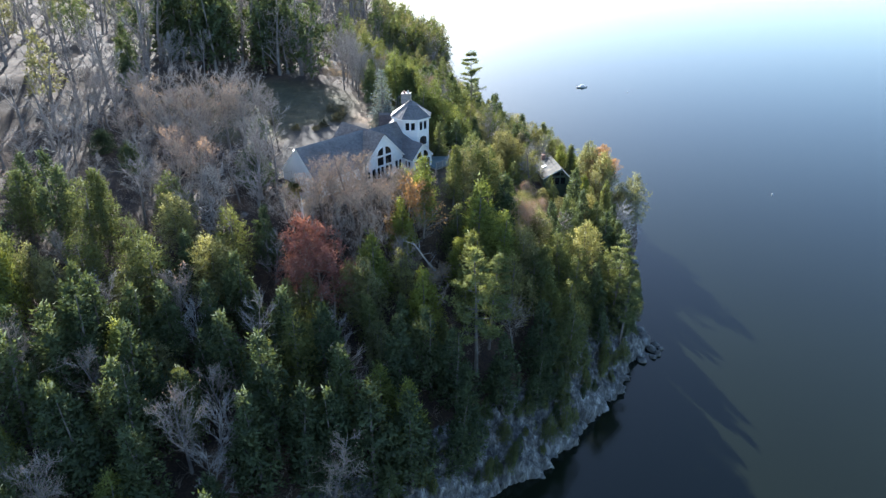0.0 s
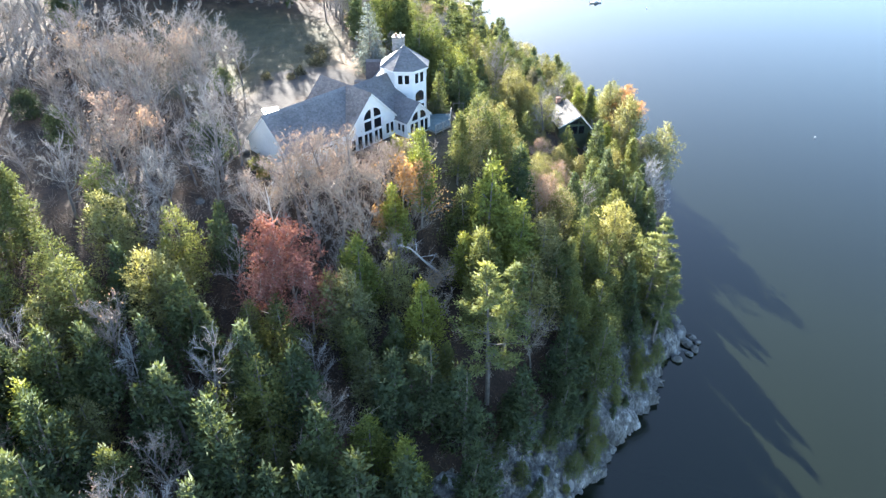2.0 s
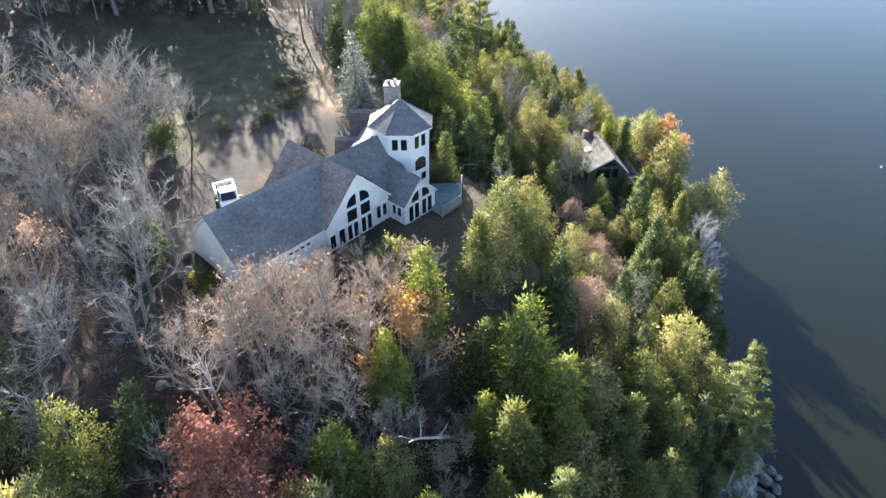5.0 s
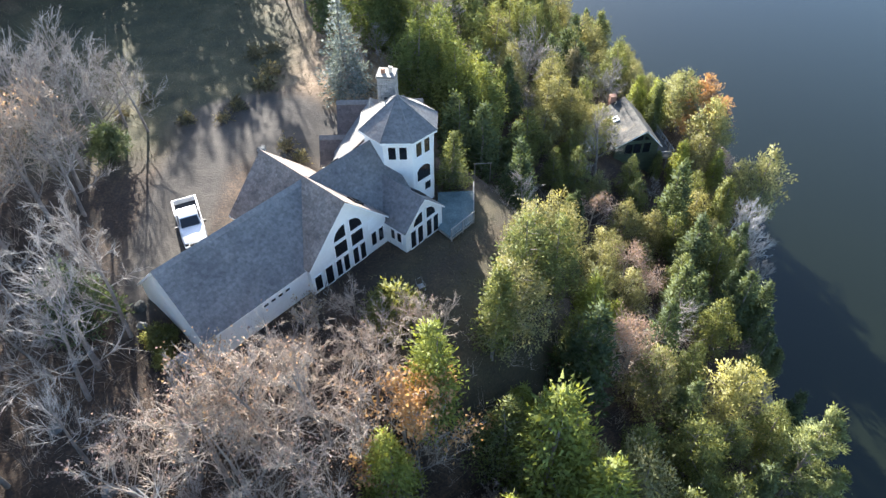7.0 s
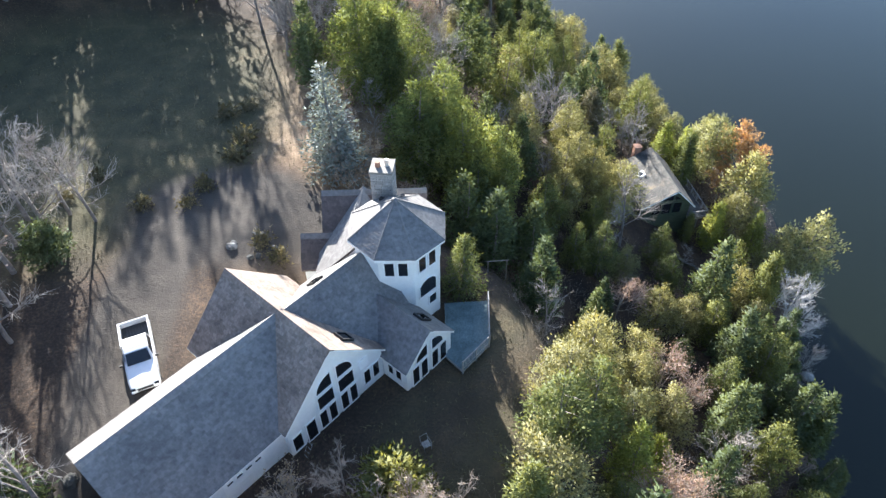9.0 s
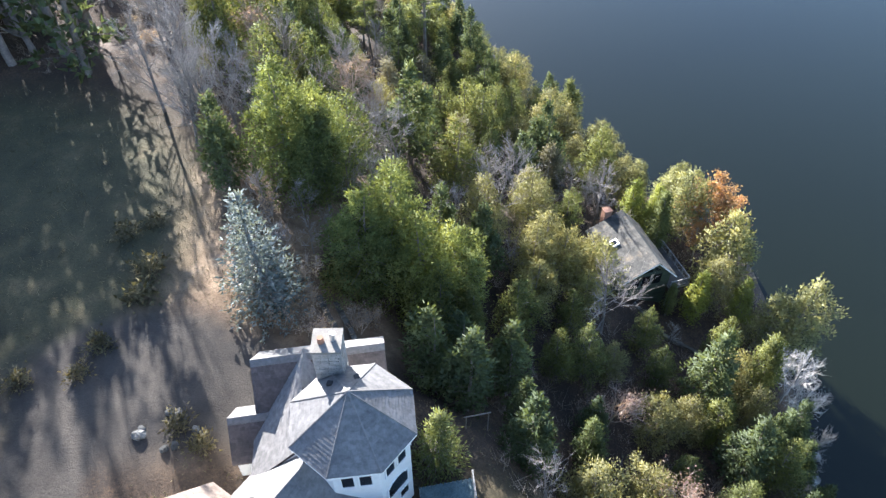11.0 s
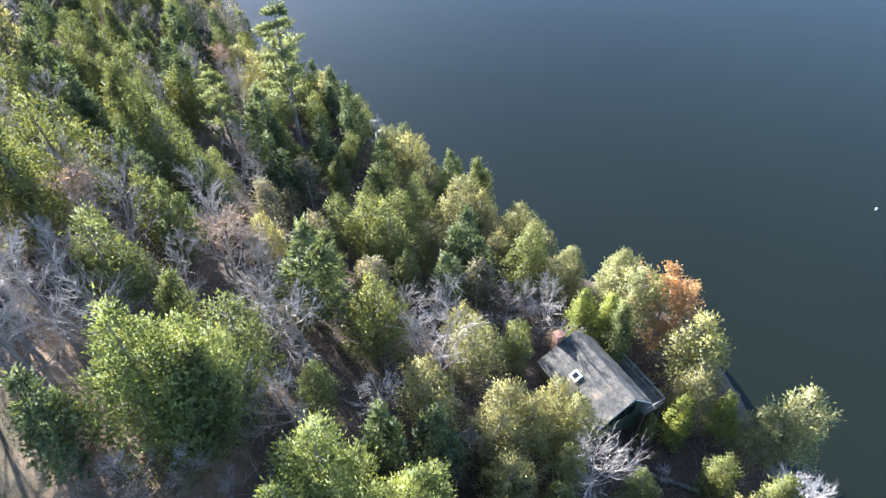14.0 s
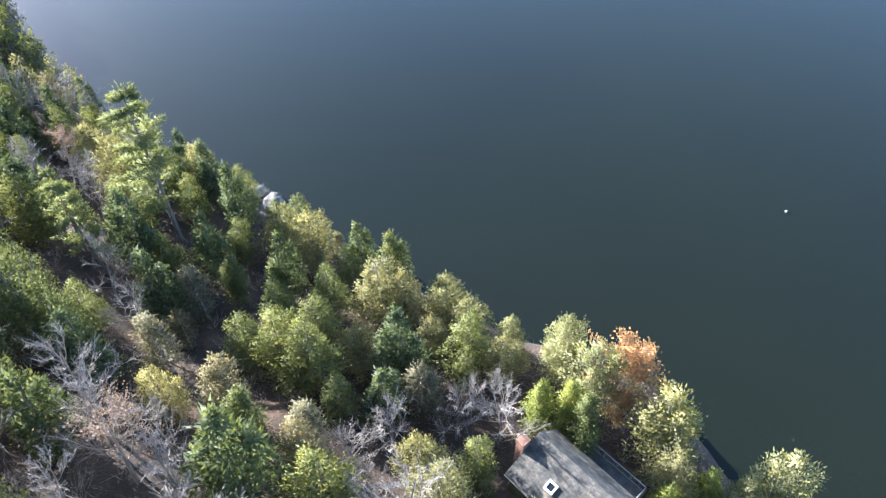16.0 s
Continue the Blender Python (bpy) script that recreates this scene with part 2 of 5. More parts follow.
def height(x, y):
    x, y = np.asarray(x, float), np.asarray(y, float)
    d = inland(x, y)
    cliff = np.interp(d, [-60, -8, -0.5, 0.6, 2.8, 6, 12, 22, 32, 40, 55, 110, 250, 900, 3000], [-14, -5, -1, 0.6, 4.2, 7.6, 11.6, 16, 21, 24.3, 26, 34, 52, 80, 120])
    bank = np.interp(d, [-60, -8, -0.5, 0.6, 3, 8, 16, 24, 34, 44, 58, 110, 250, 900, 3000], [-14, -5, -1, 0.6, 3.4, 5.4, 7.8, 10.8, 16.5, 23, 27, 35, 52, 80, 120])
    k = np.clip((y - 98) / 24, 0, 1)
    h = cliff * (1 - k) + bank * k
    h = h + wobble(x, y) * np.clip((d - 3) / 12, 0, 1) * 1.0
    for cx, cy, rx, ry, level in ((-13, 104, 15, 14, 25.0), (-26, 112, 8, 14, 26.2), (-34, 132, 17, 20, 26.8)):
        w = soft(x, y, cx, cy, rx, ry, 0.6)
        w = w * w * (3 - 2 * w)
        h = h * (1 - w) + level * w
    return h


def spaced(lo, hi, step, far, growth=1.25):
    mid = list(np.arange(lo, hi + step / 2, step))
    left, right, s = [], [], step
    while (left[-1] if left else lo) > -far:
        s *= growth
        left.append((left[-1] if left else lo) - s)
        right.append((right[-1] if right else hi) + s)
    return np.array(left[::-1] + mid + right)


def mesh_object(name, verts, faces, mat, parent=None, label="", smooth=False):
    me = bpy.data.meshes.new(name)
    me.from_pydata(verts if isinstance(verts, list) else verts.tolist(), [], faces if isinstance(faces, list) else faces.tolist())
    me.materials.append(mat)
    if smooth:
        me.polygons.foreach_set("use_smooth", [True] * len(me.polygons))
    me.update()
    ob = new(name, me)
    if parent:
        ob.parent = parent
    if label:
        tagged(ob, label)
    return ob


def thing(name, at, label, category, group="", turn=0.0):
    e = new(name)
    e.matrix_basis = pose(*at, 0, 0, turn)
    return tagged(e, label, category, group)


gx, gy = spaced(-75, 46, 1.0, 2400), spaced(20, 230, 1.0, 2400)
X, Y = np.meshgrid(gx, gy)
Z = height(X, Y)
Z = Z + np.where(np.abs(X) < 150, np.random.RandomState(3).normal(0, 0.05, Z.shape), 0) * (inland(X, Y) > 0)
Z = Z - 1.3 * np.clip((7.5 - inland(X, Y)) / 1.5, 0, 1) * np.clip((Y - 44) / 4, 0, 1) * np.clip((97 - Y) / 4, 0, 1) * (X > -20)
nx, ny = len(gx), len(gy)
idx = np.arange(nx * ny).reshape(ny, nx)
quads = np.stack([idx[:-1, :-1], idx[:-1, 1:], idx[1:, 1:], idx[1:, :-1]], -1).reshape(-1, 4)
ground = mesh_object("ground", np.stack([X, Y, Z], -1).reshape(-1, 3), quads, GROUND, smooth=True)
tagged(ground, "wooded hillside of brown leaf litter with a mown lawn", "ground", kind="structure")


def drive_mask(x, y):
    w = wobble(x * 1.7, y * 1.7) * 0.12
    a = np.maximum(soft(x, y, -25.3, 109, 2.7, 13, 0.3 + w), soft(x, y, -21, 119.5, 7, 5, 0.4 + w))
    return np.maximum(a, soft(x, y, -18, 119, 6, 4, 0.5))


def lawn_mask(x, y):
    return np.clip(soft(x, y, -37.5, 134, 15.5, 18, 0.35), 0, 1)


def yard_mask(x, y):
    return soft(x, y, 0, 100, 6, 9, 0.6) * np.clip(0.6 + 0.5 * wobble(x * 2, y * 2), 0, 1)


D = inland(X, Y)
# first mask: dry leaves on the path and behind the house, sunlight painted in
for name, values in (("sunlit_dry_leaves", np.clip(np.maximum(soft(X, Y, -16.5, 133, 6.5, 14, 0.6), soft(X, Y, -9.5, 125.5, 4.5, 5, 0.6)) * (0.75 + 0.5 * wobble(X * 3, Y * 3)), 0, 1)), ("lawn", np.maximum(lawn_mask(X, Y), 0.8 * yard_mask(X, Y))), ("gravel", drive_mask(X, Y)), ("rock", np.clip((4.0 - D) / 1.5, 0, 1) * np.clip((108 - Y) / 10, 0.05, 1))):
    at = ground.data.attributes.new(name, "FLOAT", "POINT")
    at.data.foreach_set("value", values.reshape(-1).astype(np.float32))

water = mesh_object("water", [(-2400, -2400, 0), (2400, -2400, 0), (2400, 2400, 0), (-2400, 2400, 0)], [(0, 1, 2, 3)], WATER)
tagged(water, "calm dark lake water with fine ripples", "water", kind="structure")

# ---- building helpers ----
class Shape:
    """Collects faces in world metres for one mesh, stored round an origin."""

    def __init__(self, origin=(0, 0, 0)):
        self.v, self.f, self.o = [], [], Vector(origin)

    def add(self, frame_m, points, faces):
        n = len(self.v)
        self.v += [tuple(frame_m @ Vector(p) - self.o) for p in points]
        self.f += [tuple(n + i for i in f) for f in faces]

    def box(self, frame_m, lo, hi):
        (a, b, c), (d, e, g) = lo, hi
        self.add(frame_m, [(a, b, c), (d, b, c), (d, e, c), (a, e, c), (a, b, g), (d, b, g), (d, e, g), (a, e, g)],
                 [(0, 3, 2, 1), (4, 5, 6, 7), (0, 1, 5, 4), (1, 2, 6, 5), (2, 3, 7, 6), (3, 0, 4, 7)])

    def slab(self, frame_m, outline, y0, y1):
        """An outline in x, z drawn out from y0 to y1."""
        n = len(outline)
        self.add(frame_m, [(x, y0, z) for x, z in outline] + [(x, y1, z) for x, z in outline],
                 [tuple(range(n)), tuple(range(2 * n - 1, n - 1, -1))] + [(i, i + n, (i + 1) % n + n, (i + 1) % n) for i in range(n)])

    def ring(self, frame_m, outer, inner, y0, y1):
        n = len(outer)
        pts = [(x, y, z) for y in (y0, y1) for line in (outer, inner) for x, z in line]
        fs = []
        for i in range(n):
            j = (i + 1) % n
            fs += [(i, j, n + j, n + i), (2 * n + i, 3 * n + i, 3 * n + j, 2 * n + j), (i, 2 * n + i, 2 * n + j, j), (n + i, n + j, 3 * n + j, 3 * n + i)]
        self.add(frame_m, pts, fs)

    def tube(self, frame_m, path, radii, sides=8):
        n = len(self.v)
        path = [Vector(p) for p in path]
        for i, p in enumerate(path):
            d = (path[min(i + 1, len(path) - 1)] - path[max(i - 1, 0)]).normalized()
            a = d.orthogonal().normalized()
            b = d.cross(a)
            r = radii[i] if isinstance(radii, (list, tuple)) else radii
            for k in range(sides):
                w = 2 * math.pi * k / sides
                self.v.append(tuple(frame_m @ (p + r * (math.cos(w) * a + math.sin(w) * b)) - self.o))
        for i in range(len(path) - 1):
            for k in range(sides):
                q = (k + 1) % sides
                self.f.append((n + i * sides + k, n + i * sides + q, n + (i + 1) * sides + q, n + (i + 1) * sides + k))
        self.f += [tuple(range(n + sides - 1, n - 1, -1)), tuple(range(n + (len(path) - 1) * sides, n + len(path) * sides))]

    def put(self, name, mat, parent=None, label="", kind=""):
        me = bpy.data.meshes.new(name)
        me.from_pydata(self.v, [], self.f)
        me.materials.append(mat)
        bm = bmesh.new()
        bm.from_mesh(me)
        bmesh.ops.recalc_face_normals(bm, faces=bm.faces)
        bm.to_mesh(me)
        bm.free()
        ob = new(name, me)
        ob.parent = parent
        return tagged(ob, label, kind=kind)


def axes(x, y, z, degrees):
    """A frame at a place, its x axis turned by so many degrees from east."""
    return pose(x, y, z, 0, 0, degrees)


def tabs(shape, frame_m, corner, along, up, rows, width_at, exposure=0.21, tab=0.36, seed=1):
    """Shingle tabs on a slope: corner is the foot, along and up are unit ways; width_at(q) gives the run at q metres up."""
    rng = random.Random(seed)
    corner, along, up = Vector(corner), Vector(along), Vector(up)
    out = along.cross(up)
    if out.z < 0:
        out = -out
    for k in range(rows):
        q = k * exposure
        a, b = width_at(q)
        s = a - rng.random() * tab
        while s < b:
            e = s + tab * rng.uniform(0.8, 1.2)
            l, r = max(s + 0.006, a), min(e - 0.006, b)
            if r - l > 0.03:
                lift, foot = rng.uniform(0.022, 0.034), q - rng.uniform(0, 0.025)
                p = [corner + along * x + up * h + out * o for x, h, o in ((l, foot, 0.0), (r, foot, 0.0), (l, foot, lift), (r, foot, lift), (r, q + exposure, 0.008), (l, q + exposure, 0.008))]
                shape.add(frame_m, p, [(0, 1, 3, 2), (2, 3, 4, 5)])
            s = e


def roof_top(ob, mat):
    """The upper face of a roof slab takes the shingles' material; its edges stay as boards."""
    ob.data.materials.append(mat)
    top = max(ob.data.polygons, key=lambda p: p.normal.z * p.area)
    top.material_index = 1
    return ob


def gable_block(home, origin, f, s0, s1, half, ridge, slope, base, over=0.25, mats=(None, None), seed=1, label="", ends=(0.0, 0.0), wall=None, edge=None):
    """Walls and a gable roof: ridge along the frame's x from s0 to s1; half widths and slopes may differ by side."""
    halves = half if isinstance(half, tuple) else (half, half)
    slopes = slope if isinstance(slope, tuple) else (slope, slope)
    inner = [h - over for h in halves]
    foot = [ridge - k * i - 0.2 for k, i in zip(slopes, inner)]
    w = Shape(origin)
    w.slab(f @ pose(0, 0, 0, 0, 0, 90), [(-inner[0], base), (inner[1], base), (inner[1], foot[1]), (0, ridge - 0.2), (-inner[0], foot[0])], -(s0 + over * ends[0]), -(s1 - over * ends[1]))
    w.put("wall", wall or WHITE, home, label)
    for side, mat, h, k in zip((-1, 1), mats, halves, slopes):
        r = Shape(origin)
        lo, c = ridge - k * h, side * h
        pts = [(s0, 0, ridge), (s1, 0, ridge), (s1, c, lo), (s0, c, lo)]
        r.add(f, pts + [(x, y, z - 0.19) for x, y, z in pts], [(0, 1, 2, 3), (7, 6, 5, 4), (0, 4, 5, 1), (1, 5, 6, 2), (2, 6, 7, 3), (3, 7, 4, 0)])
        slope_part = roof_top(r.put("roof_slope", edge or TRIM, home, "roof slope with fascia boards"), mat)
        t = Shape(origin)
        tabs(t, f, (0, c, lo + 0.005), (1, 0, 0), Vector((0, -side, k)).normalized(), int(h * math.hypot(1, k) / 0.21), lambda q: (s0, s1), seed=seed + side)
        if side > 0:
            cap = [(x, y, ridge + dz - (slopes[0] if y < 0 else slopes[1]) * abs(y)) for dz in (0.05, -0.06) for x in (s0 - 0.01, s1 + 0.01) for y in (-0.3, 0, 0.3)]
            t.add(f, cap, [(0, 3, 4, 1), (1, 4, 5, 2), (7, 10, 9, 6), (8, 11, 10, 7), (0, 6, 9, 3), (2, 5, 11, 8), (0, 1, 7, 6), (1, 2, 8, 7), (3, 9, 10, 4), (4, 10, 11, 5)])
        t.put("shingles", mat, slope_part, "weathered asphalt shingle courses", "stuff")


def window(home, origin, f, outline, glass=None, bar=0.09, rim=None):
    """A framed pane: outline in x, z on a wall whose outward way is the frame's -y."""
    cx, cz = sum(p[0] for p in outline) / len(outline), sum(p[1] for p in outline) / len(outline)
    wx, wz = max(p[0] for p in outline) - min(p[0] for p in outline), max(p[1] for p in outline) - min(p[1] for p in outline)
    inner = [(cx + (x - cx) * (1 - 2 * bar / wx), cz + (z - cz) * (1 - 2 * bar / wz)) for x, z in outline]
    s = Shape(origin)
    s.slab(f, inner, -0.03, 0.05)
    w = s.put("window", glass or GLASS, home, "dark glass window pane in its frame")
    s = Shape(origin)
    s.ring(f, outline, inner, -0.07, 0.05)
    s.put("frame", rim or TRIM, w)
    return w


def rect(x0, x1, z0, z1):
    return [(x0, z0), (x1, z0), (x1, z1), (x0, z1)]


def quarter(cx, z0, r, side, gap=0.05, h=None):
    """Half of a round-headed light, on one side of its middle bar."""
    h = h or r
    pts = [(cx + side * gap, z0), (cx + side * r, z0)] + [(cx + side * (gap + (r - gap) * math.cos(a)), z0 + h * math.sin(a)) for a in [math.pi / 2 * i / 7 for i in range(1, 8)]]
    return pts if side > 0 else pts[::-1]


# ---- the house ----
HO = Vector((-13.8, 104.4, 24.5))
house = thing("house", HO, "white gabled lakeside house with grey shingle roofs and an octagonal tower", "house")
HU = axes(HO.x, HO.y, 0, 49.0)              # x: along the garage to the north-east, -y: the front
HV = axes(HO.x, HO.y, 0, 49.0) @ pose(0.3, 0, 0, 0, 0, -90)   # x: to the front
G2 = (SHINGLE, SHINGLE)
GB = (SHINGLE_BROWN, SHINGLE_BROWN)
# garage, main gable, link to the tower, front wing
gable_block(house, HO, HU, -12.9, 0.6, 4.25, 31.79, 0.985, 23.6, 0.2, G2, 1, "white garage wall", (1.2, 0))
gable_block(house, HO, HV, -5.3, 4.7, 4.2, 31.98, 1.0, 23.0, 0.2, GB, 5, "white gabled main wall", (1.0, 1.0))
gable_block(house, HO, HU, 0.2, 8.2, 3.9, 31.55, 1.0, 23.5, 0.2, G2, 9, "white wall of the middle part", (0, 0))
gable_block(house, HO, HV @ pose(0, 6.25, 0), -1.6, 6.85, 2.4, 29.5, 0.97, 22.8, 0.2, G2, 13, "white wall of the front wing", (0, 0.8))
# rear parts
RN = axes(-9.5, 117.1, 0, -90.0)
gable_block(house, HO, RN, -0.3, 6.2, 3.2, 31.05, 1.0, 24.0, 0.2, G2, 17, "white rear wall", (0, 0), edge=SHINGLE_DARK)
RW = axes(0, 117.1, 0, 2.0) @ pose(0, 0.3, 0)
# the two cross roofs: south slope and edges darker than the north slope
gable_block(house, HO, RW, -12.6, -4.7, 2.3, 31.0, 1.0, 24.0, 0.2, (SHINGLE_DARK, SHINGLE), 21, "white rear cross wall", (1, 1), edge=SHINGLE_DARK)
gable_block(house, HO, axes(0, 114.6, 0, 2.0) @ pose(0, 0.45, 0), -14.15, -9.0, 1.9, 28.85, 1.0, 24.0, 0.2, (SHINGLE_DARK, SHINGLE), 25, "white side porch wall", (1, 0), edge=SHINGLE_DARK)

# tower
TX, TY = -6.6, 111.65
tower = axes(TX, TY, 0, 0)
w = Shape(HO)
oct_pts = [(2.86 / math.cos(math.pi / 8) * math.cos(math.pi / 8 + k * math.pi / 4), 2.86 / math.cos(math.pi / 8) * math.sin(math.pi / 8 + k * math.pi / 4)) for k in range(8)]
w.add(tower, [(x, y, z) for z in (23.0, 32.25) for x, y in oct_pts], [tuple(range(7, -1, -1)), tuple(range(8, 16))] + [(k, (k + 1) % 8, 8 + (k + 1) % 8, 8 + k) for k in range(8)])
w.put("tower_wall", WHITE, house, "white octagonal tower wall")
EAVE, APEX, AP = 32.3, 34.75, 3.25
for k in range(8):
    f = tower @ pose(0, 0, 0, 0, 0, 45 * k)
    h = AP * math.tan(math.pi / 8)
    r = Shape(HO)
    r.add(f, [(-h, -AP, EAVE), (h, -AP, EAVE), (0, 0, APEX), (-h, -AP, EAVE - 0.2), (h, -AP, EAVE - 0.2), (0, 0, APEX - 0.2)], [(0, 1, 2), (5, 4, 3), (0, 3, 4, 1), (1, 4, 5, 2), (2, 5, 3, 0)])
    facet = roof_top(r.put("roof_facet", TRIM, house, "tower roof facet"), SHINGLE)
    t = Shape(HO)
    up = Vector((0, AP, APEX - EAVE))
    full = up.length
    tabs(t, f, (0, -AP, EAVE + 0.004), (1, 0, 0), up.normalized(), int(full / 0.21), lambda q: (-h * (1 - q / full), h * (1 - q / full)), seed=40 + k)
    t.tube(f, [(-h, -AP, EAVE + 0.01), (0, 0, APEX + 0.02)], 0.06, 5)
    t.put("shingles", SHINGLE, facet, "weathered asphalt shingle courses", "stuff")

# windows of the front gable, wing, tower
FM = HV @ pose(4.5, 0, 0, 0, 0, 90)            # wall plane of the main gable: x runs north-east
for x0, x1, z0, z1 in ((-3.85, -3.0, 25.15, 26.8), (-2.75, -1.85, 24.95, 26.95), (-1.65, -0.92, 25.05, 26.9), (-0.87, -0.14, 25.05, 26.9), (0.14, 0.87, 25.05, 26.9), (0.92, 1.65, 25.05, 26.9),
                       (2.2, 2.9, 25.6, 27.15), (3.0, 3.7, 25.6, 27.15), (-1.55, -0.14, 27.05, 28.5), (0.14, 1.55, 27.05, 28.5)):
    window(house, HO, FM, rect(x0, x1, z0, z1))
for side in (-1, 1):
    window(house, HO, FM, quarter(0.0, 28.62, 1.55, side, 0.14, 1.4))
s = Shape(HO)
s.box(FM, (2.0, -0.09, 27.6), (2.75, 0.02, 28.5))
for k in range(6):
    s.box(FM, (2.05, -0.12, 27.65 + k * 0.13), (2.7, -0.08, 27.71 + k * 0.13))
s.put("louvre_vent", TRIM, house, "pale square louvred gable vent")
FE = HV @ pose(6.7, 6.25, 0, 0, 0, 90)
for x0, x1, z0, z1 in ((-1.75, -0.97, 25.0, 26.95), (-0.92, -0.14, 25.0, 26.95), (0.14, 0.92, 25.0, 26.95), (0.97, 1.75, 25.0, 26.95)):
    window(house, HO, FE, rect(x0, x1, z0, z1))
for side in (-1, 1):
    window(house, HO, FE, quarter(0.0, 27.08, 1.4, side, 0.14, 1.3))
FS = HV @ pose(0, 4.05, 0)                      # west side of the front wing: outward is -y
for x0, x1 in ((4.95, 5.55), (5.65, 6.3)):
    window(house, HO, FS, rect(x0, x1, 25.7, 26.9))
for k, lights in ((0, (rect(-0.85, -0.06, 30.35, 31.75), rect(0.06, 0.85, 30.35, 31.75))),
                  (1, (rect(-0.85, -0.06, 30.3, 31.85), rect(0.06, 0.85, 30.3, 31.85),
                       [(-0.85, 27.7), (0.85, 27.7), (0.85, 28.9), (0.5, 29.25), (0, 29.38), (-0.5, 29.25), (-0.85, 28.9)], rect(0.0, 0.85, 26.4, 27.4))),
                  (2, (rect(-0.85, -0.06, 30.3, 31.85), rect(0.06, 0.85, 30.3, 31.85)))):
    for line in lights:
        window(house, HO, tower @ pose(0, 0, 0, 0, 0, 45 * k) @ pose(0, -2.86, 0), line)
# garage door with a row of lights
FG = HU @ pose(0, -4.05, 0)
s = Shape(HO)
for k in range(4):
    s.box(FG, (-8.1, -0.06, 25.15 + 0.53 * k), (-5.3, 0.03, 25.66 + 0.53 * k))
gd = s.put("garage_door", TRIM, house, "white panelled garage door")
for k in range(4):
    window(gd, HO, FG @ pose(0, -0.05, 0), rect(-7.9 + 0.66 * k, -7.42 + 0.66 * k, 26.82, 27.15), bar=0.04)

# chimney of coursed stones
cf = axes(-7.6, 114.7, 0, -6.0)
chimney = Shape(HO)
chimney.box(cf, (-0.66, -0.6, 28), (0.66, 0.6, 34.95))
chimney = chimney.put("chimney", STONE, house, "square stone chimney")
rng = random.Random(8)
z = 31.0
while z < 34.9:
    h = rng.uniform(0.16, 0.32)
    for side in range(4):
        f = cf @ pose(0, 0, 0, 0, 0, 90 * side)
        x = -0.74
        while x < 0.72:
            l = min(rng.uniform(0.22, 0.55), 0.74 - x)
            s = Shape(HO)
            s.box(f, (x + 0.012, -0.74 - rng.uniform(0, 0.03), z + 0.012), (x + l - 0.012, -0.62, min(z + h, 34.95) - 0.012))
            s.put("stone", STONE, chimney)
            x += l
    z += h
s = Shape(HO)
s.box(cf, (-0.8, -0.8, 34.95), (0.8, 0.8, 35.12))
s.put("cap", surface("chimney_cap_stone", [(0.15, 0.14, 0.125), (0.24, 0.225, 0.2)], 2.0), chimney, "pale stone cap")
s = Shape(HO)
s.tube(cf, [(-0.3, -0.1, 35.12), (-0.3, -0.1, 35.5)], [0.19, 0.16], 14)
s.put("flue_pot", surface("clay_pot", [(0.3, 0.13, 0.08), (0.4, 0.2, 0.12)], 3.0), chimney, "red clay flue pot")
s = Shape(HO)
s.tube(cf, [(0.3, 0.05, 35.12), (0.3, 0.05, 35.45), (0.34, 0.1, 35.6)], [0.15, 0.15, 0.2], 12)
s.put("flue_pipe", material("galvanised_flue", 0.35, 0.9)[0], chimney, "metal flue pipe")

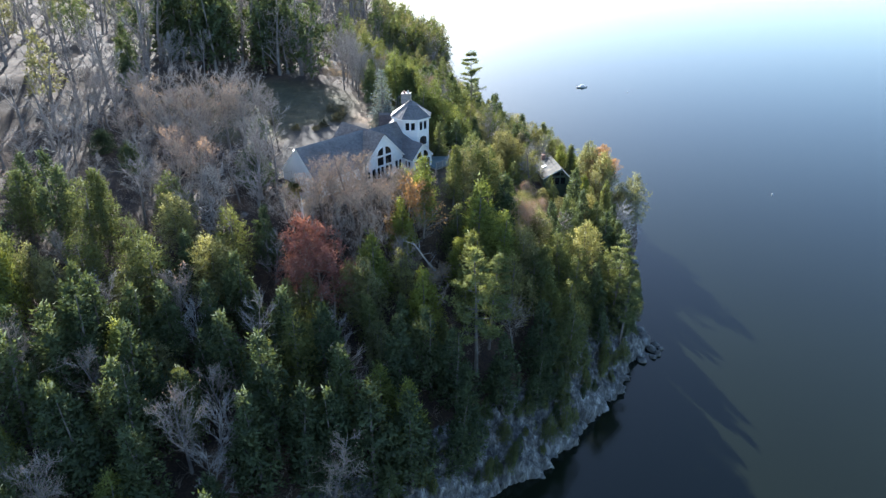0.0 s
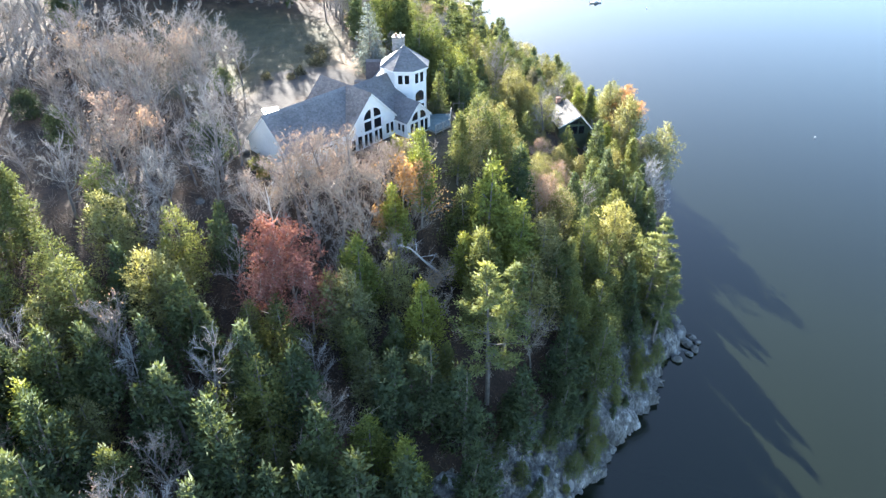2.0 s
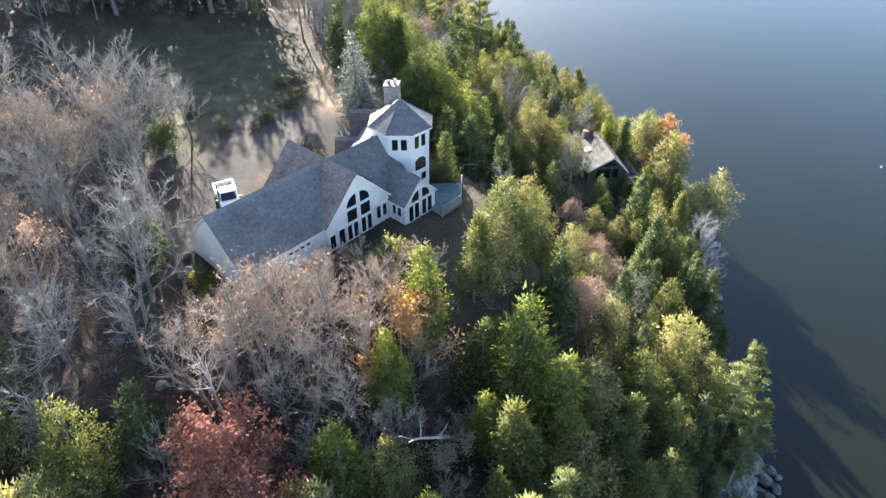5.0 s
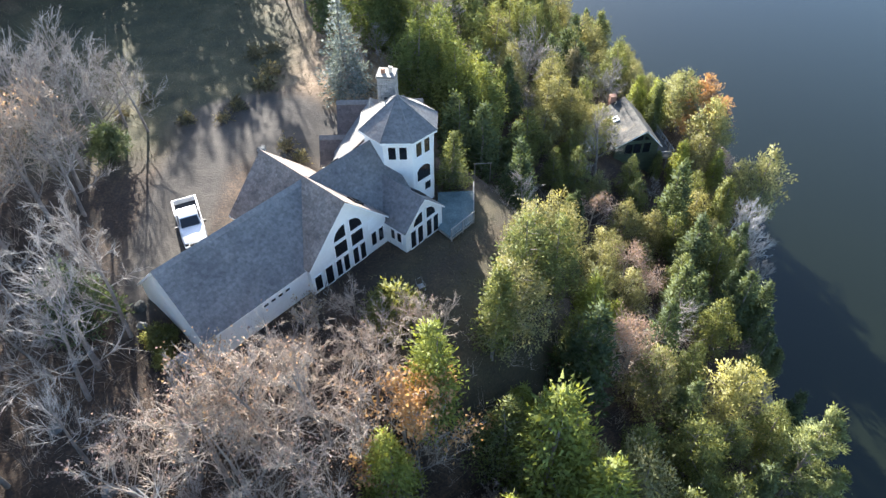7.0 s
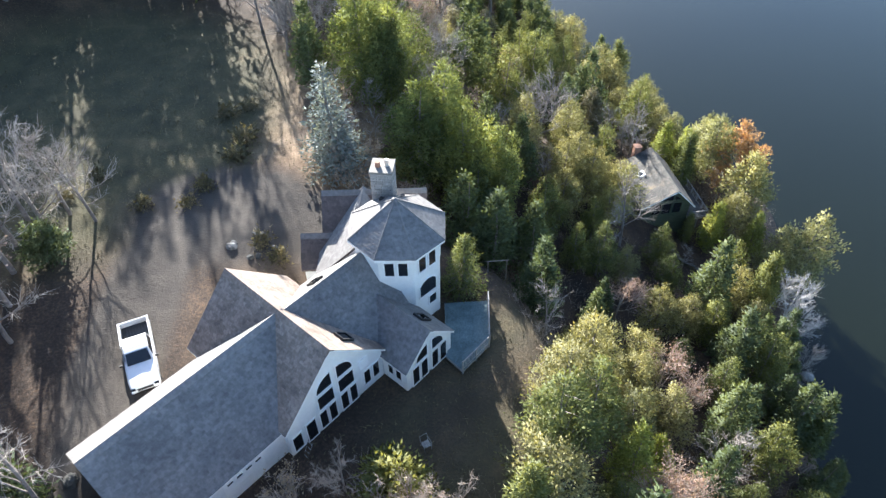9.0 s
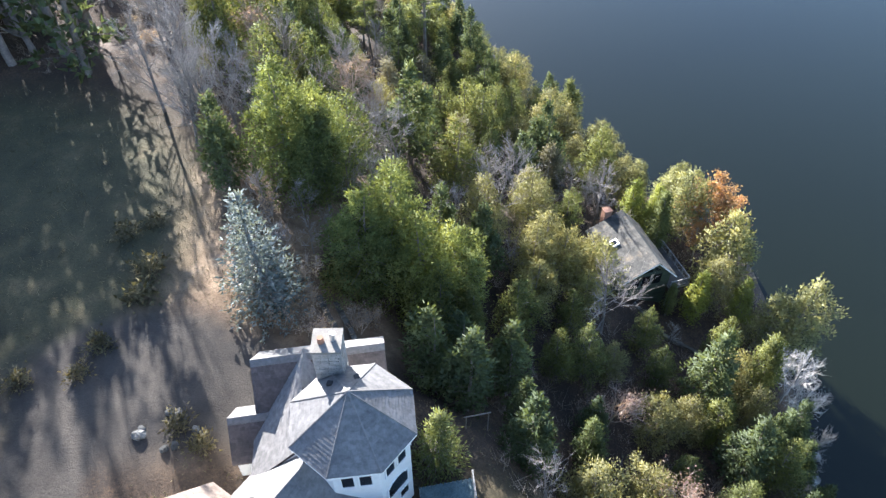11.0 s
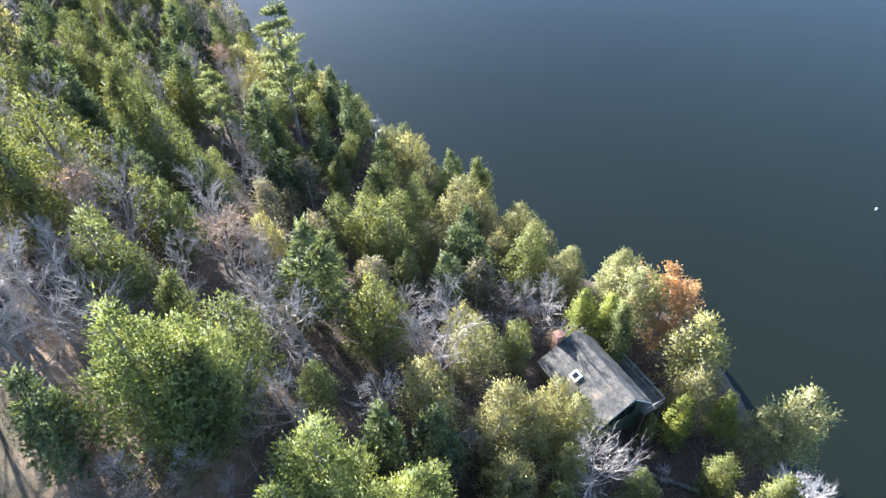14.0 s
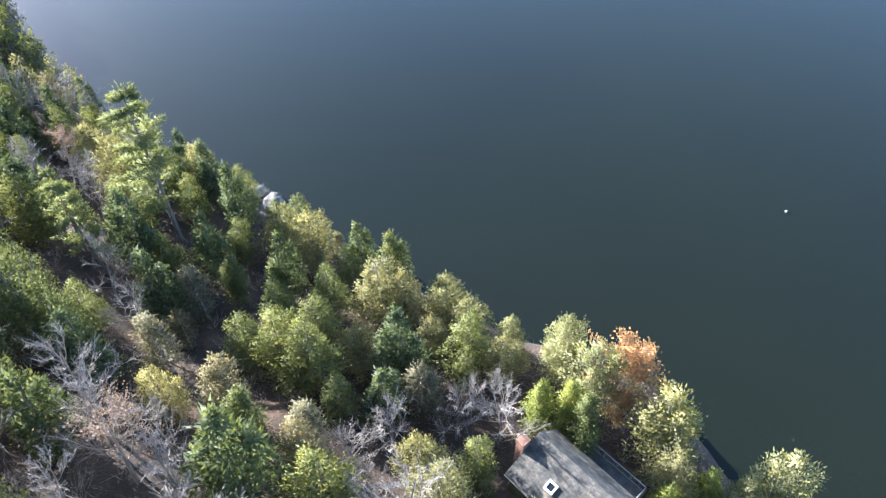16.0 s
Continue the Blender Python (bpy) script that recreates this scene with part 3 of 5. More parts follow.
# ---- trees ----
class Growth:
    """Wood and leaves of one tree, gathered as arrays."""

    def __init__(self, seed):
        self.rng = np.random.RandomState(seed)
        self.heaps, self.lv, self.lf, self.ln = {}, [], [], 0

    def stem(self, path, radii, sides=3, part="trunk"):
        path = np.asarray(path, float)
        d = np.gradient(path, axis=0)
        d /= np.linalg.norm(d, axis=1)[:, None] + 1e-9
        ref = np.where(np.abs(d[:, 2:3]) > 0.9, [[1.0, 0, 0]], [[0, 0, 1.0]])
        a = np.cross(d, ref)
        a /= np.linalg.norm(a, axis=1)[:, None] + 1e-9
        b = np.cross(d, a)
        w = 2 * np.pi * np.arange(sides) / sides
        ring = path[:, None] + np.asarray(radii, float)[:, None, None] * (np.cos(w)[None, :, None] * a[:, None] + np.sin(w)[None, :, None] * b[:, None])
        m = len(path)
        heap = self.heaps.setdefault(part, [0, [], []])
        heap[1].append(ring.reshape(-1, 3))
        i = np.arange(m - 1)[:, None] * sides
        k = np.arange(sides)[None, :]
        q = (k + 1) % sides
        a, b, c, d = i + k, i + q, i + sides + q, i + sides + k
        heap[2].append(np.concatenate([np.stack([a, b, c], -1).reshape(-1, 3), np.stack([a, c, d], -1).reshape(-1, 3)]) + heap[0])
        heap[0] += m * sides

    def thorns(self, at, to, thick, part="twigs"):
        """Fine twigs, each a three-sided spike."""
        at, to = np.asarray(at, float), np.asarray(to, float)
        n = len(at)
        way = to - at
        way /= np.linalg.norm(way, axis=1)[:, None] + 1e-9
        side = np.cross(way, self.rng.normal(size=(n, 3)))
        side /= np.linalg.norm(side, axis=1)[:, None] + 1e-9
        up = np.cross(side, way)
        base = [at + thick * (math.cos(w) * side + math.sin(w) * up) for w in (0, 2.09, 4.19)]
        heap = self.heaps.setdefault(part, [0, [], []])
        heap[1].append(np.stack(base + [to], 1).reshape(-1, 3))
        i = np.arange(n)[:, None] * 4 + heap[0]
        heap[2].append(np.concatenate([i + [[0, 1, 3]], i + [[1, 2, 3]], i + [[2, 0, 3]]]))
        heap[0] += 4 * n

    def sprays(self, at, way, length, width, face=None):
        """Small pointed leaf sprays; face: the way in which the outside of the crown looks."""
        n = len(at)
        way = way / (np.linalg.norm(way, axis=1)[:, None] + 1e-9)
        side = np.cross(way, self.rng.normal(size=(n, 3)))
        side /= np.linalg.norm(side, axis=1)[:, None] + 1e-9
        up = np.cross(side, way)
        l, w = np.broadcast_to(length, n)[:, None] * self.rng.uniform(0.65, 1.3, (n, 1)), np.broadcast_to(width, n)[:, None] * self.rng.uniform(0.65, 1.3, (n, 1))
        a, b, c = at - side * w - up * w * 0.4, at + side * w - up * w * 0.4, at + way * l + up * l * 0.1
        flat = np.cross(b - a, c - a)
        flat /= np.linalg.norm(flat, axis=1)[:, None] + 1e-9
        face = flat if face is None else face
        turned = ((flat * face).sum(1) < 0)[:, None]
        a, b, flat = np.where(turned, b, a), np.where(turned, a, b), np.where(turned, -flat, flat)
        n3 = face + 0.28 * flat
        n3 /= np.linalg.norm(n3, axis=1)[:, None] + 1e-9
        self.lv.append(np.stack([a, b, c], 1).reshape(-1, 3))
        self.lf.append(np.repeat(n3, 3, 0))
        self.ln += n

    def clump(self, c, r, n, out, length, width, flat=1.0):
        p = self.rng.normal(size=(n, 3)) * 0.5
        p[:, 2] *= flat
        face = out / (np.linalg.norm(out) + 1e-9) * 0.85 + p * 0.9
        face /= np.linalg.norm(face, axis=1)[:, None] + 1e-9
        self.sprays(c + p * r, p + out + self.rng.normal(size=(n, 3)) * 0.35, length, width, face)

    def done(self, name, wood, leaf, label, category, crown="crown", bark=None):
        e = new(name)
        tagged(e, label, category)
        for part, (_, vs, fs) in self.heaps.items():
            ob = mesh_object("branch_crown" if part == "twigs" else part, np.concatenate(vs), np.concatenate(fs), wood if part == "twigs" or not bark else bark, e, smooth=part == "trunk")
            if part == "twigs":
                tagged(ob, "fine bare branches and twigs", kind="stuff")
        if self.lv:
            ob = mesh_object(crown, np.concatenate(self.lv), np.arange(self.ln * 3).reshape(-1, 3), leaf, e, smooth=True)
            ob.data.normals_split_custom_set(np.concatenate(self.lf).tolist())
        return e


def wander(rng, a, way, length, steps, bend, rise=0.0):
    pts = [np.asarray(a, float)]
    way = np.asarray(way, float) / np.linalg.norm(way)
    for _ in range(steps):
        way = way + rng.normal(0, bend, 3) + (0, 0, rise)
        way /= np.linalg.norm(way)
        pts.append(pts[-1] + way * length / steps)
    return np.array(pts), way


def round_way(rng, up):
    a = rng.uniform(0, 2 * np.pi)
    return np.array([math.cos(a), math.sin(a), up])


def cedar(seed, name, leaf, label, h=10.0, r=2.7, clumps=96, per=34, size=0.42, lobes=3, wood=None, gap=0.1, point=0.62, category="tree"):
    """A cedar: a leader and side crowns, each covered with upturned feathery branch ends, with gaps between them."""
    g = Growth(seed)
    rng = g.rng
    trunk, _ = wander(rng, (0, 0, -0.6), (0, 0, 1), h + 0.2, 8, 0.02)
    g.stem(trunk, np.linspace(0.02 * h, 0.03, 9), 6)
    parts = [(0.0, 0.0, h, r * (1.0 if lobes == 0 else 0.78), 1.0)]
    for k in range(lobes):
        a = 2 * math.pi * (k + 0.6 * rng.rand()) / lobes
        parts.append((math.cos(a) * r * 0.5, math.sin(a) * r * 0.5, h * rng.uniform(0.6, 0.88), r * rng.uniform(0.5, 0.66), 0.55))
    for px, py, top, rad0, share in parts:
        n = int(clumps * share / (1 + 0.55 * lobes) * 1.35)
        for k in range(n):
            s = ((k + 0.5) / n) ** 0.9
            z = top * (0.14 + 0.86 * s)
            prof = rad0 * min(1.0, (1 - s) ** point * 1.12) * min(1.0, 0.55 + 1.6 * s) + 0.08
            a = k * 2.399 + rng.normal(0, 0.3)
            if rng.rand() < gap:
                continue
            rad = prof * (1 + 0.2 * math.sin(3 * a + seed + 4 * s)) * rng.uniform(0.72, 1.08)
            c = np.array([px + math.cos(a) * rad, py + math.sin(a) * rad, z + rng.normal(0, 0.2)])
            if rad > 0.7 and k % 4 == 0:
                g.stem([(px * 0.3, py * 0.3, z - 0.4 * rad), c * (0.6, 0.6, 1) - (0, 0, 0.15 * rad), c], [0.05, 0.03, 0.012], 3)
            out = np.array([math.cos(a) * 0.55, math.sin(a) * 0.55, 0.5])
            g.clump(c, 0.42 + 0.3 * rad / r, int(per * rng.uniform(0.75, 1.25)), out, size, size * 0.3, 1.2)
            g.clump(c * (0.6, 0.6, 1) - (0, 0, 0.2), 0.6, max(2, per // 6), out, size * 1.3, size * 0.34)
    return g.done(name, wood or BARK, leaf, label, category)


def pine(seed, name, label, h=15.0, r=3.2, whorls=12, per=34, size=0.42, leaf=None, bare=0.3, spread=0.9):
    """A white pine: flat plates of needles on level limbs, open between."""
    g = Growth(seed)
    rng = g.rng
    trunk, _ = wander(rng, (0, 0, -0.6), (0, 0, 1), h + 0.4, 9, 0.025)
    g.stem(trunk, np.linspace(0.24, 0.03, 10), 7)
    for k in range(whorls):
        s = (k + 0.5) / whorls
        z = h * (bare + (0.98 - bare) * s)
        i = z / h * 9
        base = trunk[min(int(i), 9)]
        for b in range(5):
            l = r * (1.05 - s) ** 0.7 * (0.65 + 0.5 * rng.rand()) * (0.6 + 0.4 * min(1, s * 3))
            way = round_way(rng, rng.uniform(0.0, 0.35))
            limb, end = wander(rng, (base[0], base[1], z), way, l, 4, 0.1, 0.04)
            g.stem(limb, np.linspace(0.06, 0.012, 5), 3)
            for q in (0.45, 0.72, 1.0):
                c = limb[int(round(q * 4))]
                g.clump(c, spread * (0.55 + 0.2 * l / r), int(per * rng.uniform(0.6, 1.1)), end * 0.4 + (0, 0, 0.35), size, size * 0.2, 0.32)
    g.clump(trunk[-1], 0.5, per, np.array([0, 0, 0.8]), size, size * 0.2)
    return g.done(name, BARK, leaf or PINE, label, "tree")


def spruce(seed, name, leaf, label, h=11.0, r=2.4, whorls=24, size=0.32):
    g = Growth(seed)
    rng = g.rng
    g.stem([(0, 0, -0.6), (0, 0, h * 0.5), (0, 0, h)], [0.2, 0.12, 0.02], 6)
    for k in range(whorls):
        s = k / whorls
        z = h * (0.06 + 0.93 * s)
        n = int(12 * (1 - s) + 5)
        for b in range(n):
            a = 2 * math.pi * (b + 0.5 * rng.rand()) / n + k
            l = (r * (1 - s) ** 0.9 + 0.15) * rng.uniform(0.5, 1.12)
            way = np.array([math.cos(a), math.sin(a), -0.18 + 0.5 * s])
            if k % 2 == 0 and l > 0.8:
                g.stem([(0, 0, z), way * l * 0.95 + (0, 0, z)], [0.035, 0.01], 3)
            for q in np.linspace(0.35, 1.0, max(2, int(l / 0.42))):
                g.clump(np.array([0, 0, z]) + way * l * q, 0.3, 8, way * 0.7 + (0, 0, 0.25), size, size * 0.24, 0.6)
    return g.done(name, BARK, leaf, label, "tree")


def bare_tree(seed, name, label, h=11.0, limbs=12, spread=0.75, wood=None, leaf=None, leaves=0, twigs=7, leaf_size=0.2, stems=1, fork=0.25, fine=5, category="tree", thick=1.0, bark=None):
    """A leafless or thinly leaved tree: trunk, limbs, branches, twigs and the finest twigs."""
    g = Growth(seed)
    rng = g.rng
    tips = []
    for st in range(stems):
        way = np.array([0, 0, 1.0]) if stems == 1 else np.append(rng.normal(0, 0.35, 2), 1.0)
        trunk, _ = wander(rng, (*rng.normal(0, 0.15 * (stems > 1), 2), -0.5), way, h * 0.92, 8, 0.05, 0.02)
        rad = 0.017 * h * thick / stems ** 0.4
        g.stem(trunk, np.linspace(rad, rad * 0.12, 9), 6)
        for k in range(limbs):
            s = fork + (0.95 - fork) * (k + rng.rand()) / limbs
            i = s * 8
            p = trunk[int(i)] + (trunk[min(int(i) + 1, 8)] - trunk[int(i)]) * (i % 1)
            l = h * 0.42 * (1.15 - s) ** 0.7 * rng.uniform(0.75, 1.15)
            limb, _ = wander(rng, p, round_way(rng, rng.uniform(0.5, 1.2) / spread), l, 5, 0.13, 0.05)
            lr = rad * 0.42 * (1.15 - s)
            g.stem(limb, np.linspace(lr, 0.016, 6), 4)
            for b in range(twigs):
                q = 0.25 + 0.75 * (b + rng.rand()) / twigs
                j = q * 5
                bp = limb[min(int(j), 4)] + (limb[min(int(j) + 1, 5)] - limb[min(int(j), 4)]) * (j - min(int(j), 4))
                branch, end = wander(rng, bp, (limb[-1] - limb[0]) / l + rng.normal(0, 0.55, 3) + (0, 0, 0.2), l * 0.42 * rng.uniform(0.6, 1.2), 2, 0.16, 0.06)
                g.stem(branch, np.linspace(0.024, 0.008, 3) * thick, 3, "twigs")
                u = rng.randint(1, 3, fine)
                start = branch[u] - (branch[u] - branch[u - 1]) * rng.rand(fine, 1)
                way = end + rng.normal(0, 0.55, (fine, 3)) + (0, 0, 0.15)
                tip = start + way / np.linalg.norm(way, axis=1)[:, None] * (l * 0.26 * rng.uniform(0.4, 1.4, (fine, 1)))
                g.thorns(start, tip, 0.0105 * thick)
                tips.extend(tip)
    if leaf and leaves:
        tips = np.array(tips)
        at = tips[rng.randint(0, len(tips), leaves)] + rng.normal(0, 0.22, (leaves, 3))
        g.sprays(at, rng.normal(size=(leaves, 3)) - (0, 0, 0.4), leaf_size, leaf_size * 0.5)
    return g.done(name, wood or TWIG, leaf, label, category, bark=bark)


def plant(kinds, places, group="", tilt=3.0):
    """Copies of some kinds at rows of x, y, height; each kind is (tree, its height)."""
    for x, y, tall in places:
        tree, h = kinds[int(abs(x * 7.3 + y * 3.1)) % len(kinds)]
        k = tall / h
        rng = random.Random(int(x * 100) * 7919 + int(y * 100))
        m = pose(x, y, float(height(x, y)) - 0.15, rng.uniform(-tilt, tilt), rng.uniform(-tilt, tilt), rng.uniform(0, 360))
        ob = copy_thing(tree, m)
        ob.scale = (k * rng.uniform(0.88, 1.12), k * rng.uniform(0.88, 1.12), k)
        if group:
            tagged(ob, group=group)


def drop(kinds):
    """Takes away the pattern trees after their copies stand."""
    for tree, _ in kinds:
        for o in (*tree.children_recursive, tree):
            bpy.data.objects.remove(o)


def join_stuff(name, kinds, places, label):
    """Many far trees as one mesh for the wood and one for the leaves."""
    heaps = {}
    for x, y, tall in places:
        tree, h = kinds[int(abs(x * 7.3 + y * 3.1)) % len(kinds)]
        rng = random.Random(int(x * 100) * 7919 + int(y * 100))
        m = pose(x, y, float(height(x, y)) - 0.15, rng.uniform(-3, 3), rng.uniform(-3, 3), rng.uniform(0, 360)) @ Matrix.Scale(tall / h, 4)
        a = np.array(m)
        for o in tree.children:
            me = o.data
            v = np.empty(len(me.vertices) * 3, np.float32)
            me.vertices.foreach_get("co", v)
            v = v.reshape(-1, 3) @ a[:3, :3].T + a[:3, 3]
            sides = len(me.polygons[0].vertices)
            f = np.empty(len(me.loops), np.int32)
            me.loops.foreach_get("vertex_index", f)
            heap = heaps.setdefault((me.materials[0].name, sides), [0, [], [], []])
            heap[1].append(v)
            if me.has_custom_normals:
                c = np.empty(len(me.loops) * 3, np.float32)
                me.corner_normals.foreach_get("vector", c)
                c = c.reshape(-1, 3) @ a[:3, :3].T
                heap[3].append(c / np.linalg.norm(c, axis=1)[:, None])
            heap[2].append(f + heap[0])
            heap[0] += len(v)
    for (mat, sides), (n, vs, fs, ns) in heaps.items():
        v, f = np.concatenate(vs), np.concatenate(fs)
        me = bpy.data.meshes.new(name)
        me.vertices.add(len(v))
        me.vertices.foreach_set("co", v.astype(np.float32).reshape(-1))
        me.loops.add(len(f))
        me.loops.foreach_set("vertex_index", f.astype(np.int32))
        me.polygons.add(len(f) // sides)
        me.polygons.foreach_set("loop_start", np.arange(0, len(f), sides, dtype=np.int32))
        me.update(calc_edges=True)
        me.materials.append(bpy.data.materials[mat])
        if ns:
            me.polygons.foreach_set("use_smooth", [True] * len(me.polygons))
            me.normals_split_custom_set(np.concatenate(ns).tolist())
        tagged(new(name, me), label, "trees", kind="stuff")

# ---- trees that stand out, as x, y and height ----
STANDS = {}
STANDS.setdefault("weed", []).extend([(-24.2, 133.3, 1.1), (-21.7, 129.3, 1.2), (-21.9, 126.5, 1.2), (-23.7, 122.4, 1), (-33.4, 123.8, 1), (-28.2, 120, 0.9), (-35.2, 121.2, 0.9), (-22.3, 134.4, 0.9), (-24.6, 120.3, 0.8), (-17.7, 115.8, 1), (-16.3, 114.5, 0.9)])
STANDS.setdefault("spruce", []).extend([(-13, 125.9, 11.2)])
STANDS.setdefault("great", []).extend([(-11.6, 138.6, 12.5), (-9, 139, 12), (-1.4, 129.2, 11.5), (-3.9, 131.4, 13), (-5.8, 129.8, 11), (1.3, 130.2, 10)])
STANDS.setdefault("yellowgreen", []).extend([(-3.3, 89, 10)])
STANDS.setdefault("orangelite", []).extend([(-5.3, 87.2, 9.5), (-3.4, 87.8, 8.5), (-6.6, 84.8, 6.5)])
STANDS.setdefault("orange", []).extend([(32.8, 146.6, 10.5), (35, 147.2, 8.5), (31.6, 144.2, 6)])
STANDS.setdefault("cone", []).extend([(-2.1, 112.4, 6)])
STANDS.setdefault("juniper", []).extend([(-23, 93.6, 1.8), (-22.4, 92.2, 1.3), (-6.4, 96.1, 3.2), (-7.8, 129.5, 2.6)])
STANDS.setdefault("pine", []).extend([(-4.9, 190.9, 12), (4, 70.4, 18), (25.3, 90.2, 15), (26.4, 88, 12.5), (5.7, 74.3, 14), (4.6, 189.6, 20), (-3.8, 186.2, 14)])
STANDS.setdefault("birch", []).extend([(-18.4, 81.4, 11.5)])
STANDS.setdefault("red", []).extend([(-15.9, 75.4, 12), (-18, 73.6, 10.5), (-14, 73.6, 10)])
STANDS.setdefault("bright", []).extend([(9.5, 100.4, 9), (4.2, 85.8, 14.5), (7.4, 83.6, 13), (2.6, 90.9, 5), (-6.1, 84.6, 9), (-9.1, 77.1, 10), (-2.5, 73.5, 10), (26.6, 146.1, 8), (24.6, 147.7, 8), (27.7, 135.6, 7), (32.8, 134.7, 7)])
STANDS.setdefault("shrubgreen", []).extend([(-28.7, 94.9, 6), (-33.1, 114, 4)])
STANDS.setdefault("dead", []).extend([(34.2, 125.6, 9), (35.2, 123.9, 7.5), (33.6, 127.6, 7), (-27.3, 63.4, 9)])
STANDS.setdefault("grey", []).extend([(1.4, 159.7, 8), (3.7, 151.2, 8), (3.3, 175.7, 8), (5, 152.8, 7), (-1.7, 167.8, 8)])
STANDS.setdefault("rust", []).extend([(-16.6, 159.8, 10), (-6.3, 154.5, 10), (11.4, 98, 9), (13.2, 99.6, 9), (12.2, 96.2, 8), (13.6, 121.3, 8), (15.6, 111.8, 8), (17, 110.4, 7), (-39.2, 92.6, 12), (-35.3, 89.9, 11)])
STANDS.setdefault("olive", []).extend([(12.3, 179.2, 4), (17.1, 179.3, 9), (14.9, 183.3, 8), (13, 194.4, 7), (10.9, 202, 8), (1.5, 200.3, 10), (19.1, 167.9, 9), (13.9, 161.8, 7), (21.3, 160.8, 6), (21, 166.6, 8), (5.4, 138.6, 8), (11.8, 147.4, 7), (11.2, 137.1, 8), (9.2, 135.1, 8), (17, 138.7, 6), (8.9, 131.8, 7), (15.3, 126.2, 5), (28.8, 122.8, 6), (20.6, 120.8, 6), (14.6, 137.1, 6), (8.8, 112.1, 8), (4, 102.6, 7), (12.1, 110.5, 7), (14.8, 107.3, 7), (2.2, 95.7, 8), (6.4, 106.4, 8), (13.8, 113.7, 7), (11.1, 106.4, 7), (5.1, 89.7, 8), (3.8, 87, 7)])
STANDS.setdefault("olive", []).extend([(7.7, 87, 7), (6.1, 87.8, 8), (14.2, 95.4, 8), (10.7, 84.9, 11), (8.7, 79.7, 10), (12.5, 135.9, 8), (10.8, 143.3, 8)])
STANDS.setdefault("pale", []).extend([(21.1, 95.6, 10.5), (30.5, 146.9, 10), (32.9, 140.6, 11), (34.2, 132.2, 8), (-10, 73.7, 10), (-5.8, 78.2, 8), (-11.8, 73.7, 9), (-27.6, 70.5, 10), (-26.3, 71.9, 9), (-32.9, 76.1, 9), (36.7, 131.3, 11.5), (16.6, 136, 7)])
STANDS.setdefault("cedar", []).extend([(-21.2, 163.3, 12), (-17.7, 167.4, 12), (-13.5, 182.6, 12), (-13.8, 152, 11), (-10.2, 174.5, 11), (-2.4, 140.6, 6), (2.1, 126.6, 8), (-0.5, 127.1, 8), (26, 143.7, 9), (28.4, 129.6, 7), (20.4, 126.2, 6), (12.2, 125.7, 7), (9.7, 125.1, 6), (-8.7, 137.9, 10), (-19.1, 160.2, 12), (23.4, 120.6, 7), (21.6, 112.4, 7), (18.9, 115.7, 5), (20, 130.1, 6), (12.2, 130, 6), (25.1, 135.7, 5), (25.8, 101.2, 6), (27.2, 96.8, 6), (16.4, 87.2, 7), (12, 89.7, 7), (1.8, 88.2, 9), (16.2, 89.9, 9), (18.6, 86.8, 9), (13.6, 78.7, 10)])
STANDS.setdefault("cedar", []).extend([(3.6, 99.2, 9), (0.7, 93.6, 9), (6.2, 101.7, 9), (12.2, 82.5, 9), (8.2, 84.9, 10), (13.4, 84.3, 10), (17, 81.5, 9), (-32.9, 67.5, 11), (-26.3, 75.2, 10), (-42.3, 76.6, 10), (-43.3, 74.7, 10), (-35.2, 81.4, 9)])
STANDS.setdefault("dark", []).extend([(4.6, 122.4, 9), (0.8, 123.4, 9), (0.7, 118.8, 9.5), (-1.4, 120.8, 9.5), (16.3, 93.4, 8), (-30.6, 70.9, 9), (-22.3, 67.4, 9), (-22.9, 77.7, 9), (-17.5, 55.9, 14.4), (-6.9, 55.3, 14.4), (-29.9, 53.9, 13.2), (-18, 51.4, 13.2), (-3.3, 56.8, 13.2), (-13.3, 63.7, 12), (-17.5, 65, 12), (-10.9, 58.4, 13.2), (1.6, 65.5, 12), (-1.6, 66.5, 12), (7.4, 67.6, 10.8), (12.7, 74.5, 10.8), (-25.2, 63.8, 10.8), (-29.6, 62.1, 10.8), (-13.8, 53.5, 13.2), (-35.3, 59.4, 12), (-29.2, 49.9, 13.2), (2.2, 60.6, 12), (-5.2, 64.7, 12), (-23.8, 68.4, 10.8)])
STANDS.setdefault("tan", []).extend([(-18.7, 88.8, 5), (-20.1, 86.8, 5), (-10.8, 129.4, 3.5), (-12.9, 133.2, 3.5), (-11.4, 124.8, 3), (-10.3, 123.2, 3), (-6.8, 125, 3), (-5.2, 126.4, 2.5), (-9.6, 126.8, 3), (-12, 127.3, 3)])
STANDS.setdefault("brown", []).extend([(-10.3, 86.6, 12.5), (-8.4, 85.2, 11), (-12.9, 85.6, 12.5), (-14.9, 86.2, 11), (-16.6, 84.2, 12), (-12, 82.6, 11.5), (-18.6, 84.6, 11), (-7.2, 87.9, 9), (-14.6, 82.6, 11.5), (-19.8, 82, 11), (-10, 82.2, 10), (-34.5, 109.4, 13), (-4.4, 85.8, 7), (-46.2, 104.7, 14), (-42.2, 104.8, 14), (-37.4, 101.6, 14), (-35.3, 105.2, 14), (-36.4, 86.2, 12)])
